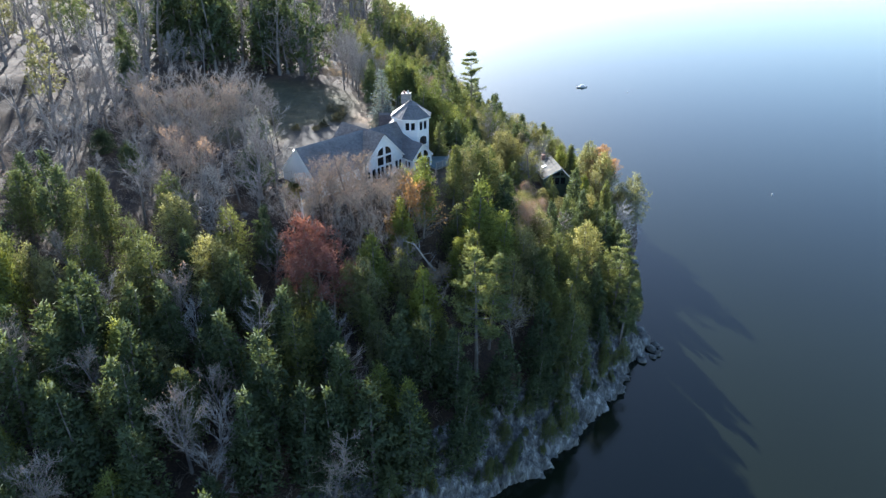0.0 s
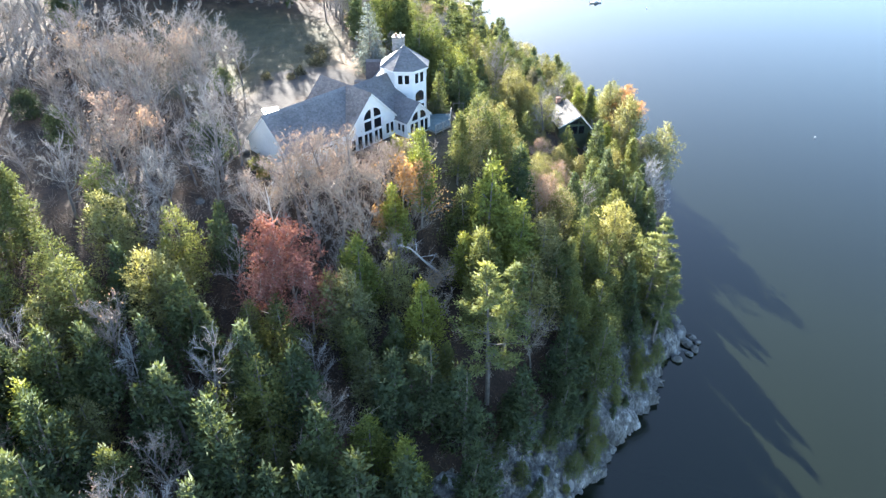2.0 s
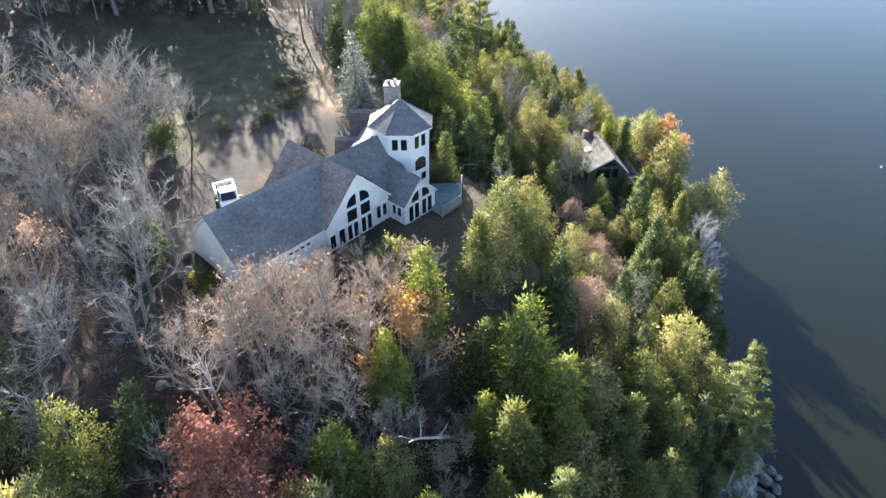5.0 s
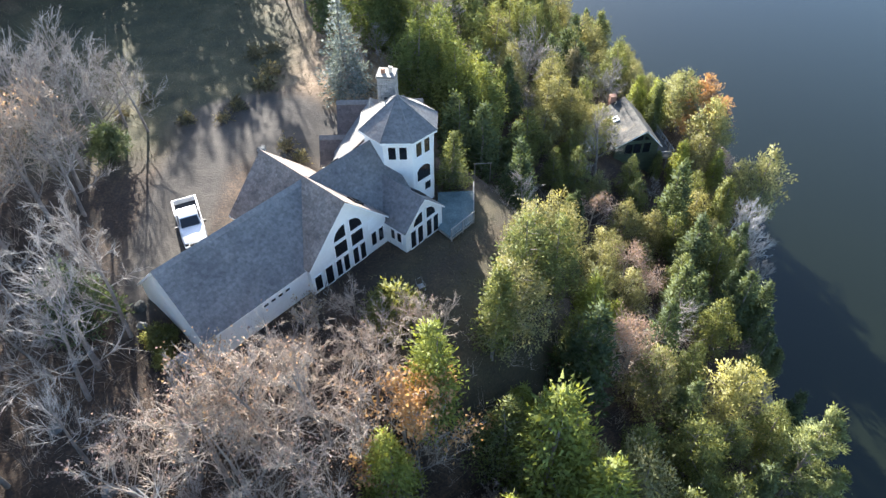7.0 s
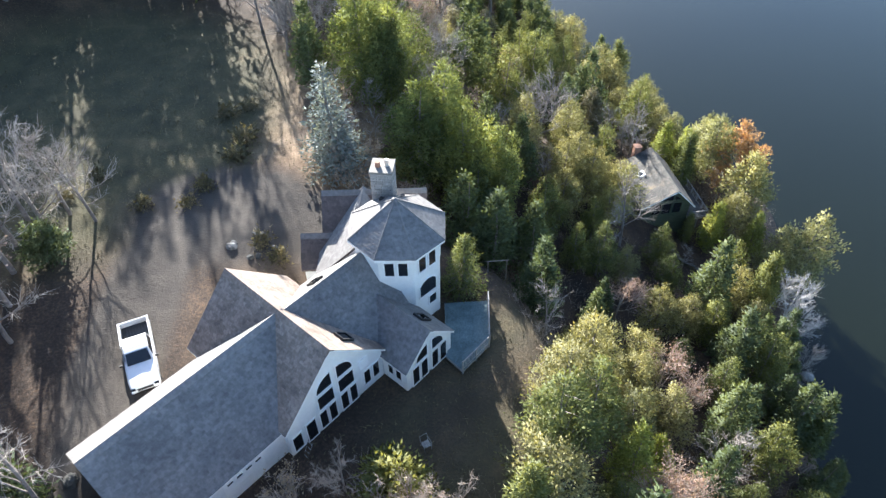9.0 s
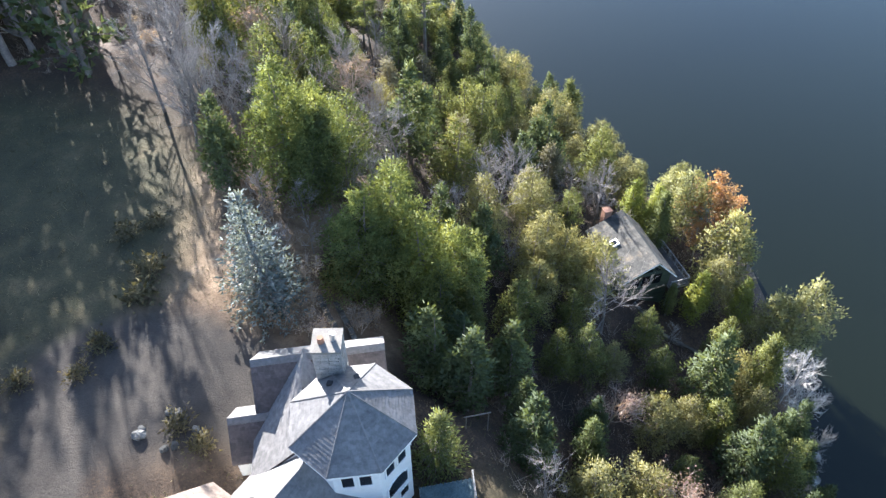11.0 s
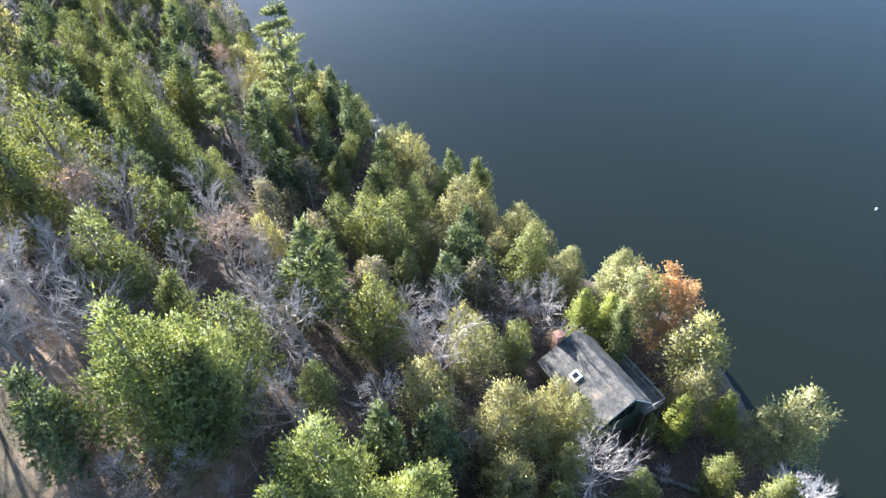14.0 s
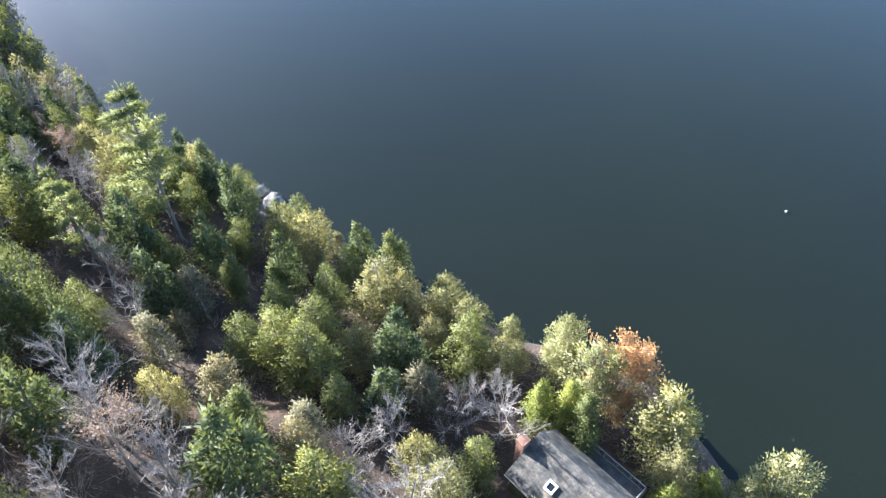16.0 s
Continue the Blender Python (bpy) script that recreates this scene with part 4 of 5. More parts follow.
STANDS.setdefault("bare", []).extend([(-23, 154.4, 13), (-21.4, 149.2, 12), (-25, 160.6, 13), (-35.6, 112.6, 13), (-34.4, 116.6, 12), (-38.2, 112.4, 14), (-37.2, 118.6, 13), (-33.2, 106.4, 11), (-17.3, 148, 12), (-18.4, 144.1, 11), (-3.8, 180.6, 9), (-3.1, 173, 9), (7.6, 147.3, 7), (20.7, 152.2, 7), (7.5, 135.4, 6), (23.8, 131.3, 4), (-26, 162.8, 12), (-20.3, 144.7, 10), (-4.1, 151.5, 9), (2.3, 139, 7), (-13.6, 135.4, 5), (-9.9, 152.6, 8), (-24.2, 150.6, 11), (4.3, 110, 6), (-33.9, 119.1, 10), (-31.6, 118.4, 9), (-36.8, 115.7, 13), (-28.7, 96.7, 11), (-27, 89.4, 12), (-46.5, 114.1, 14), (-44, 117.8, 14), (-39.8, 103, 13), (-43.9, 103.3, 13), (-35.2, 97.3, 11), (-30.2, 91.1, 9), (-32.2, 85.4, 9), (-32.3, 80.1, 9)])
STANDS.setdefault("bare", []).extend([(-17.7, 81.4, 7), (-37.5, 97.8, 13), (-27.1, 91.7, 13), (-25.4, 94.1, 12), (-29.9, 83.3, 11), (-28.3, 77.8, 9), (-14.3, 81.9, 7), (-17, 77.6, 7), (-12.1, 78.9, 7), (-21.7, 75.8, 8), (-12.1, 130.6, 4), (-10.7, 135.4, 5), (-10, 132, 4), (-8.9, 133.9, 4), (-25.3, 169.2, 11), (-23.4, 157.8, 11), (-21, 172.1, 11), (-19.1, 146.9, 10), (-22.1, 154.4, 10), (-17.1, 153, 10), (-5, 146.6, 9), (-7, 139.3, 8), (-3.7, 156.1, 8), (-4.3, 138.5, 8), (17.3, 150.4, 8)])

# ---- rock shore ----
def along_shore(i0, i1, step):
    pts = SHORE[i0:i1 + 1]
    seg = np.hypot(*np.diff(pts, axis=0).T)
    at = np.arange(0, seg.sum(), step)
    cum = np.concatenate([[0], np.cumsum(seg)])
    return np.stack([np.interp(at, cum, pts[:, 0]), np.interp(at, cum, pts[:, 1])], -1)


def crag(x, y, z):
    v = Vector((x, y, z * 0.4))
    blocks = noise.voronoi(v * 0.55)[0]
    fine = noise.voronoi(v * 1.7 + Vector((3, 1, 7)))[0]
    return 1.0 * (blocks[1] - blocks[0]) + 0.75 * (fine[1] - fine[0]) + 0.9 * noise.fractal(v * 0.35, 1.0, 2.0, 4) + 0.3 * noise.noise(v * 4)


line = along_shore(4, 12, 0.34)
kernel = np.ones(15) / 15
smooth_line = np.stack([np.convolve(np.pad(line[:, k], 7, mode="edge"), kernel, "valid") for k in (0, 1)], -1)
tangent = np.gradient(smooth_line, axis=0)
tangent /= np.linalg.norm(tangent, axis=1)[:, None]
normal_in = np.stack([-tangent[:, 1], tangent[:, 0]], -1)
rows = np.linspace(-1.3, 7.4, 34)
cols = len(smooth_line)
verts = []
for q in rows:
    p = smooth_line + normal_in * q
    h = height(p[:, 0], p[:, 1])
    for k in range(cols):
        lift = crag(p[k, 0], p[k, 1], h[k]) - 0.35
        edge = min(1.0, (7.4 - q) / 2.0, k / 8, (cols - 1 - k) / 8)
        n = normal_in[k]
        verts.append((p[k, 0] - n[0] * lift * 0.8 * edge, p[k, 1] - n[1] * lift * 0.8 * edge, h[k] + lift * 0.75 * edge - 0.5 * (1 - edge)))
faces = []
for r in range(len(rows) - 1):
    for k in range(cols - 1):
        a = r * cols + k
        faces.append((a, a + 1, a + cols + 1, a + cols))
cliff = mesh_object("cliff", verts, faces, CLIFF)
tagged(cliff, "fissured grey granite cliff with pale lichen above the water", "cliff", kind="structure")


def boulder(x, y, z, sx, sy, sz, seed, label="grey boulder at the water's edge", mat=None, group="boulders on the shore"):
    bm = bmesh.new()
    bmesh.ops.create_icosphere(bm, subdivisions=3, radius=1.0)
    rng = random.Random(seed)
    o = Vector((rng.uniform(0, 50), rng.uniform(0, 50), rng.uniform(0, 50)))
    for v in bm.verts:
        c = noise.voronoi(v.co * 0.9 + o)[0]
        v.co *= 0.75 + 0.35 * (c[1] - c[0]) + 0.12 * noise.noise(v.co * 3 + o)
        v.co = Vector((v.co.x * sx, v.co.y * sy, v.co.z * sz))
    me = bpy.data.meshes.new("boulder")
    bm.to_mesh(me)
    bm.free()
    me.materials.append(mat or ROCK)
    ob = new("boulder", me)
    ob.matrix_basis = pose(x, y, z, rng.uniform(-12, 12), rng.uniform(-12, 12), rng.uniform(0, 360))
    return tagged(ob, label, "boulder", group)


for k, (x, y, s) in enumerate(((32.6, 91.3, 1.0), (33.4, 90.2, 0.75), (32.4, 89.3, 0.6), (31.6, 93.4, 1.9), (31.2, 95.6, 1.6), (34.2, 91.6, 0.5), (33.6, 92.5, 0.8), (30.4, 88.2, 0.8), (35.5, 118.5, 0.9), (36.8, 121, 0.8), (18.6, 198.6, 2.0), (17.4, 202, 1.7), (20.4, 194.6, 1.5), (25.8, 179.6, 1.6), (27, 177, 1.4), (16, 205, 1.5))):
    boulder(x, y, 0.25 * s, s * 1.15, s * 0.8, s * 0.75, 60 + k)

for k, (x, y, size) in enumerate(((-23.9, 83.4, 0.55), (-22.3, 83.6, 0.5), (-25.4, 96.5, 0.5), (-24.8, 94.9, 0.4), (-28.6, 87.4, 0.6))):
    boulder(x, y, float(height(x, y)) + 0.1, size * 1.2, size, size * 0.9, 120 + k, "grey field stone among dry leaves below the garage", None, "field stones below the garage")

# ---- pickup truck ----
PAINT = surface("silver_white_paint", [(0.62, 0.63, 0.64), (0.7, 0.7, 0.71)], 0.5, 0.3, 0.1, relief=0.0, speckle=0.02)
BLACK = surface("black_plastic", [(0.012, 0.012, 0.013), (0.02, 0.02, 0.021)], 3.0, 0.5, relief=0.1, world_space=False)
RUBBER = surface("tyre_rubber", [(0.014, 0.014, 0.014), (0.024, 0.023, 0.022)], 5.0, 0.85, world_space=False)
CHROME = material("chrome", 0.2, 1.0)[0]
CHROME.node_tree.nodes["Principled BSDF"].inputs["Base Color"].default_value = (0.7, 0.7, 0.7, 1)
TAIL = material("red_tail_lamp", 0.2)[0]
TAIL.node_tree.nodes["Principled BSDF"].inputs["Base Color"].default_value = (0.3, 0.01, 0.01, 1)


def loft(shape, m, sections):
    """Closed outlines of equal count, skinned one to the next, with end caps."""
    n = len(sections[0])
    pts = [p for s in sections for p in s]
    fs = [tuple(range(n - 1, -1, -1)), tuple(range((len(sections) - 1) * n, len(sections) * n))]
    for i in range(len(sections) - 1):
        fs += [(i * n + k, i * n + (k + 1) % n, (i + 1) * n + (k + 1) % n, (i + 1) * n + k) for k in range(n)]
    shape.add(m, pts, fs)


def body_section(x, half, lo, hi, shoulder, crown=0.05):
    return [(x, -half, lo), (x, half, lo), (x, half + 0.03, (lo + shoulder) / 2), (x, half, shoulder), (x, half - 0.1, hi), (x, 0, hi + crown), (x, -half + 0.1, hi), (x, -half, shoulder), (x, -half - 0.03, (lo + shoulder) / 2)]


def pickup(x, y, degrees):
    at = (x, y, float(height(x, y)) + 0.02)
    t = thing("pickup_truck", at, "silver pickup truck with an open black bed", "truck", turn=degrees)
    m, one = Matrix.Identity(4), Shape
    s = one()
    loft(s, m, [body_section(2.9, 0.78, 0.55, 0.85, 0.8), body_section(2.8, 0.88, 0.42, 0.98, 0.88), body_section(2.2, 0.94, 0.4, 1.08, 0.98), body_section(1.25, 0.96, 0.4, 1.15, 1.05), body_section(1.1, 0.96, 0.4, 1.15, 1.05), body_section(-0.75, 0.96, 0.4, 1.13, 1.06)])
    s.put("body", PAINT, t)
    s = one()
    loft(s, m, [[(x0, -h, z0), (x0, h, z0), (x0, h - 0.16, z1), (x0, -h + 0.16, z1)] for x0, h, z0, z1 in ((1.2, 0.9, 1.1, 1.14), (0.45, 0.9, 1.1, 1.72), (0.1, 0.9, 1.1, 1.8), (-0.5, 0.9, 1.1, 1.8), (-0.8, 0.9, 1.1, 1.72))])
    cab = s.put("cab", PAINT, t)
    for name, pts in (("windscreen", [(1.14, -0.74, 1.21), (1.14, 0.74, 1.21), (0.52, 0.68, 1.69), (0.52, -0.68, 1.69)]), ("rear_window", [(-0.815, -0.66, 1.22), (-0.815, 0.66, 1.22), (-0.815, 0.6, 1.62), (-0.815, -0.6, 1.62)])):
        s = one()
        off = Vector((0.02, 0, 0.02)) if name == "windscreen" else Vector((-0.015, 0, 0))
        s.add(m, [Vector(p) + off for p in pts] + [Vector(p) - off * 0.5 for p in pts], [(0, 1, 2, 3), (7, 6, 5, 4), (0, 4, 5, 1), (1, 5, 6, 2), (2, 6, 7, 3), (3, 7, 4, 0)])
        s.put(name, GLASS, cab)
    for side in (-1, 1):
        for x0, x1 in ((0.25, 0.75), (-0.68, 0.17)):
            s = one()
            top = min(x1, 0.42)
            pts = [(x0, 0.89, 1.2), (x1, 0.89, 1.2), (top, 0.785, 1.62), (x0, 0.785, 1.66)]
            s.add(m, [(a, side * (b + 0.02), c) for a, b, c in pts] + [(a, side * (b - 0.01), c) for a, b, c in pts], [(0, 1, 2, 3), (7, 6, 5, 4), (0, 4, 5, 1), (1, 5, 6, 2), (2, 6, 7, 3), (3, 7, 4, 0)])
            s.put("side_window", GLASS, cab)
        s = one()
        s.box(m, (0.95, side * 1.0 - 0.0, 1.18), (1.05, side * 1.22, 1.36))
        s.put("mirror", BLACK, t)
        s = one()
        s.box(m, (-2.85, side * 0.98 - 0.06, 0.5), (-0.78, side * 0.98 + 0.0 if side > 0 else side * 0.98 + 0.06, 1.12))
        s.box(m, (-2.9, side * 0.95 - 0.06, 1.1), (-0.78, side * 0.95 + 0.06, 1.15))
        s.put("bed_side", PAINT, t)
        s = one()
        s.box(m, (2.72, side * 0.72 - 0.14, 0.78), (2.93, side * 0.72 + 0.14, 0.93))
        s.put("headlight", GLASS, t)
        s = one()
        s.box(m, (-2.93, side * 0.9 - 0.07, 0.75), (-2.84, side * 0.9 + 0.07, 1.05))
        s.put("tail_light", TAIL, t)
        for x0 in (1.95, -1.85):
            s = one()
            s.tube(m, [(x0, side * 0.72, 0.37), (x0, side * 0.76, 0.37), (x0, side * 0.94, 0.37), (x0, side * 0.97, 0.37)], [0.33, 0.37, 0.37, 0.33], 22)
            wheel = s.put("wheel", RUBBER, t, "black tyre")
            s = one()
            s.tube(m, [(x0, side * 0.965, 0.37), (x0, side * 0.985, 0.37)], [0.22, 0.19], 16)
            s.put("rim", CHROME, wheel, "silver rim")
    s = one()
    s.box(m, (-2.9, -0.9, 0.62), (-2.83, 0.9, 1.13))
    s.put("tailgate", PAINT, t)
    s = one()
    s.box(m, (-2.83, -0.9, 0.58), (-0.78, 0.9, 0.66))
    for k in range(9):
        s.box(m, (-2.8, -0.84 + 0.2 * k, 0.66), (-0.8, -0.76 + 0.2 * k, 0.685))
    s.put("bed_liner", BLACK, t, "ribbed black bed liner")
    s = one()
    s.box(m, (2.85, -0.9, 0.45), (2.98, 0.9, 0.62))
    s.put("front_bumper", CHROME, t)
    s = one()
    s.box(m, (-3.0, -0.9, 0.45), (-2.88, 0.9, 0.6))
    s.put("rear_bumper", CHROME, t)
    s = one()
    s.box(m, (2.86, -0.5, 0.66), (2.92, 0.5, 0.86))
    s.put("grille", BLACK, t)


pickup(-23.75, 105.0, -65.0)

# ---- deck beside the front wing ----
DECK = surface("blue_grey_deck_boards", [(0.065, 0.105, 0.115), (0.14, 0.195, 0.205)], 1.2, 0.8, relief=0.4, island=0.15)
RAILWOOD = surface("weathered_grey_wood", [(0.22, 0.21, 0.2), (0.38, 0.37, 0.35)], 1.5, 0.85, relief=0.4)


def deck(corners, z, turn, mat, label, board=0.15, rails=()):
    d = thing("deck", (*corners[0], z), label, "deck")
    o = Vector((*corners[0], z))
    f = axes(0, 0, 0, turn)
    inv = f.inverted()
    flat = [inv @ Vector((x, y, 0)) for x, y in corners]
    n = len(flat)
    lo, hi = min(p.y for p in flat), max(p.y for p in flat)
    y = lo
    while y < hi - 0.02:
        mid = y + board / 2
        xs = []
        for a, b in zip(flat, flat[1:] + flat[:1]):
            if (a.y - mid) * (b.y - mid) < 0:
                xs.append(a.x + (b.x - a.x) * (mid - a.y) / (b.y - a.y))
        if len(xs) >= 2:
            s = Shape(o)
            s.box(f, (min(xs), y + 0.005, z - 0.04), (max(xs), y + board - 0.005, z))
            s.put("board", mat, d)
        y += board
    for a, b in zip(corners, corners[1:] + corners[:1]):
        s = Shape(o)
        l = math.dist(a, b)
        e = axes(*a, 0, math.degrees(math.atan2(b[1] - a[1], b[0] - a[0])))
        s.box(e, (0, -0.02, z - 0.26), (l, 0.02, z - 0.045))
        s.put("joist", RAILWOOD, d)
    for i in rails:
        a, b = corners[i], corners[(i + 1) % n]
        l = math.dist(a, b)
        e = axes(*a, 0, math.degrees(math.atan2(b[1] - a[1], b[0] - a[0])))
        s = Shape(o)
        s.box(e, (0, -0.04, z + 0.93), (l, 0.04, z + 0.98))
        s.box(e, (0, -0.02, z + 0.12), (l, 0.02, z + 0.16))
        s.put("rail", RAILWOOD, d)
        posts = max(2, int(l / 1.3) + 1)
        for k in range(posts):
            s = Shape(o)
            x = l * k / (posts - 1)
            p = e @ Vector((x, 0, 0))
            low = min(float(height(p.x, p.y)) - 0.2, z - 0.3)
            s.box(e, (x - 0.05, -0.05, low), (x + 0.05, 0.05, z + 1.0))
            s.put("post", RAILWOOD, d)
        for k in range(int(l / 0.16)):
            s = Shape(o)
            s.box(e, (0.08 + k * 0.16, -0.012, z + 0.12), (0.105 + k * 0.16, 0.012, z + 0.94))
            s.put("baluster", RAILWOOD, d)
    return d


deck([(-3.3, 105.9), (-2.2, 104.7), (-0.3, 106.9), (-0.2, 110.9), (-3.4, 110.7)], 25.35, 40.0, DECK, "weathered blue-grey timber deck with a thin rail", rails=(1, 2))

# ---- cabin by the shore ----
CO = Vector((22.4, 141.0, 8.0))
cabin = thing("cabin", CO, "small dark green cabin with a mossy grey shingle roof among cedars", "cabin")
CF = axes(21.75, 144.9, 0, -80.4)
GREENWALL = surface("dark_green_boards", [(0.035, 0.05, 0.032), (0.07, 0.09, 0.055)], 1.0, 0.8, relief=0.3, stretch=(1, 1, 6))
MOSSY = surface("leaf_strewn_shingles", [(0.03, 0.03, 0.029), (0.06, 0.06, 0.056), (0.1, 0.095, 0.085), (0.19, 0.155, 0.11)], 0.9, 0.85, relief=0.4, island=0.3)
gable_block(cabin, CO, CF, 0.0, 8.45, (3.95, 2.6), 14.05, (0.52, 1.02), 6.5, 0.3, (MOSSY, MOSSY), 71, "dark green boarded wall", (1, 2.0), GREENWALL)
s = Shape(CO)
s.box(CF, (-0.75, -1.95, 8.0), (0.0, -1.15, 14.1))
s.box(CF, (-0.8, -2.0, 14.1), (0.05, -1.1, 14.22))
chim = s.put("chimney", surface("red_brown_brick", [(0.22, 0.12, 0.085), (0.36, 0.2, 0.14)], 3.0, 0.9, relief=0.4), cabin, "narrow brick chimney")
brick_mats = chim.data.materials[0]
rng = random.Random(4)
bz = 11.6
while bz < 14.05:
    for side in range(4):
        f = CF @ pose(-0.375, -1.55, 0, 0, 0, 90 * side)
        half_x, half_y = (0.375, 0.4) if side % 2 == 0 else (0.4, 0.375)
        x = -half_x - (0.1 if int(bz / 0.08) % 2 else 0.0)
        while x < half_x - 0.02:
            s = Shape(CO)
            s.box(f, (max(x, -half_x) + 0.005, -half_y - 0.015, bz + 0.005), (min(x + 0.2, half_x) - 0.005, -half_y + 0.01, bz + 0.072))
            s.put("brick", brick_mats, chim)
            x += 0.2
    bz += 0.16
fz = lambda y: 14.05 - 0.52 * abs(y)
SL = CF @ pose(3.5, -2.35, fz(2.35) + 0.03) @ Matrix.Rotation(math.atan(0.52), 4, "X")
s = Shape(CO)
s.ring(SL @ pose(0, 0, 0, 90), rect(-0.44, 0.44, -0.44, 0.44), rect(-0.28, 0.28, -0.28, 0.28), -0.04, 0.2)
sk = s.put("skylight", TRIM, cabin, "square roof skylight with a white kerb")
s = Shape(CO)
s.slab(SL @ pose(0, 0, 0, 90), rect(-0.28, 0.28, -0.28, 0.28), 0.1, 0.13)
s.put("pane", GLASS, sk)
FC = CF @ pose(8.45 - 0.55, 0, 0, 0, 0, 90)
for line in ([(-2.3, 12.3), (-0.1, 12.3), (-0.1, 13.3)], [(0.1, 12.3), (0.95, 12.3), (0.1, 13.1)], rect(-2.4, -1.3, 10.3, 11.9), rect(-1.2, -0.1, 10.3, 11.9), rect(0.1, 1.2, 10.3, 11.9)):
    window(cabin, CO, FC, line, bar=0.05, rim=GREENWALL)
east = CF @ pose(0, 0, 0)
pts = [tuple((east @ Vector(p))[:2]) for p in ((1.2, 2.4, 0), (8.3, 2.4, 0), (8.3, 4.6, 0), (1.2, 4.6, 0))]
deck(pts, 9.4, -80.4, surface("dark_weathered_boards", [(0.06, 0.055, 0.05), (0.13, 0.12, 0.105)], 1.2, 0.85, relief=0.4), "dark weathered timber deck beside the cabin", board=0.16, rails=(1, 2))
# stone terrace and path edge south of the cabin
def kerb_line(name, pts, w, h, mat, label, category):
    e = thing(name, (*pts[0], float(height(*pts[0]))), label, category)
    o = Vector(e.location)
    rng = random.Random(len(pts))
    for a, b in zip(pts, pts[1:]):
        l = math.dist(a, b)
        f = axes(*a, 0, math.degrees(math.atan2(b[1] - a[1], b[0] - a[0])))
        x = 0.0
        while x < l - 0.1:
            step = min(rng.uniform(0.4, 0.8), l - x)
            p = f @ Vector((x + step / 2, 0, 0))
            z = float(height(p.x, p.y))
            s = Shape(o)
            s.box(f @ pose(x, 0, z, rng.uniform(-4, 4), rng.uniform(-4, 4), rng.uniform(-5, 5)), (0.02, -w / 2, -0.3), (step - 0.02, w / 2, h * rng.uniform(0.7, 1.2)))
            s.put("stone", mat, e)
            x += step
    return e


kerb_line("stone_wall", [(21.2, 135.9), (24.3, 132.3), (27.5, 130.0)], 0.35, 0.45, WALLSTONE, "low dark stone wall on the slope below the cabin", "wall")
kerb_line("stone_wall", [(-7.6, 121.2), (-8.4, 124.5), (-9.6, 127.5)], 0.4, 0.5, WALLSTONE, "low dry stone wall beside the path behind the house", "wall")
kerb_line("stone_wall", [(-6.4, 121.2), (-7.2, 124.5), (-8.4, 127.5)], 0.4, 0.35, WALLSTONE, "low dry stone wall beside the path behind the house", "wall")
for k in range(7):
    a = 2 * math.pi * k / 7 + 0.3 * math.sin(k * 9)
    x, y = -18.4 + (1.7 + 0.4 * math.sin(k * 4)) * math.cos(a), 115.6 + 1.2 * math.sin(a)
    size = 0.28 + 0.16 * (k % 3 == 1)
    boulder(x, y, float(height(x, y)) + 0.05, size * 1.3, size, size * 0.8, 90 + k, "pale field stone round the planting island", None, "stones round the planting island")

# ---- small things ----
def skylight(home, origin, f):
    s = Shape(origin)
    s.ring(f @ pose(0, 0, 0, 90), rect(-0.42, 0.42, -0.6, 0.6), rect(-0.33, 0.33, -0.5, 0.5), -0.04, 0.14)
    k = s.put("skylight", BLACK, home, "dark-framed roof skylight")
    s = Shape(origin)
    s.slab(f @ pose(0, 0, 0, 90), rect(-0.33, 0.33, -0.5, 0.5), 0.06, 0.09)
    s.put("pane", GLASS, k)


skylight(house, HO, HV @ pose(3.3, 2.1, 31.98 - 2.1 + 0.06) @ Matrix.Rotation(-math.pi / 4, 4, "X"))
skylight(house, HO, HU @ pose(4.2, 1.3, 31.55 - 1.3 + 0.06) @ Matrix.Rotation(-math.pi / 4, 4, "X"))
skylight(house, HO, HV @ pose(5.2, 6.25 - 0.0 + 1.0, 29.5 - 0.97 + 0.06) @ Matrix.Rotation(-0.77, 4, "X"))
for ang, q in ((20, 0.55), (70, 0.6)):
    f = tower @ pose(0, 0, 0, 0, 0, ang) @ pose(0, 0.0, 0)
    s = Shape(HO)
    r = AP * q
    s.box(f, (-0.14 + r * 0.5, r * 0.75 - 0.14, APEX - (APEX - EAVE) * q * 0.95 - 0.15), (0.14 + r * 0.5, r * 0.75 + 0.14, APEX - (APEX - EAVE) * q * 0.95 + 0.28))
    s.put("roof_vent", BLACK, house, "small dark roof vent")


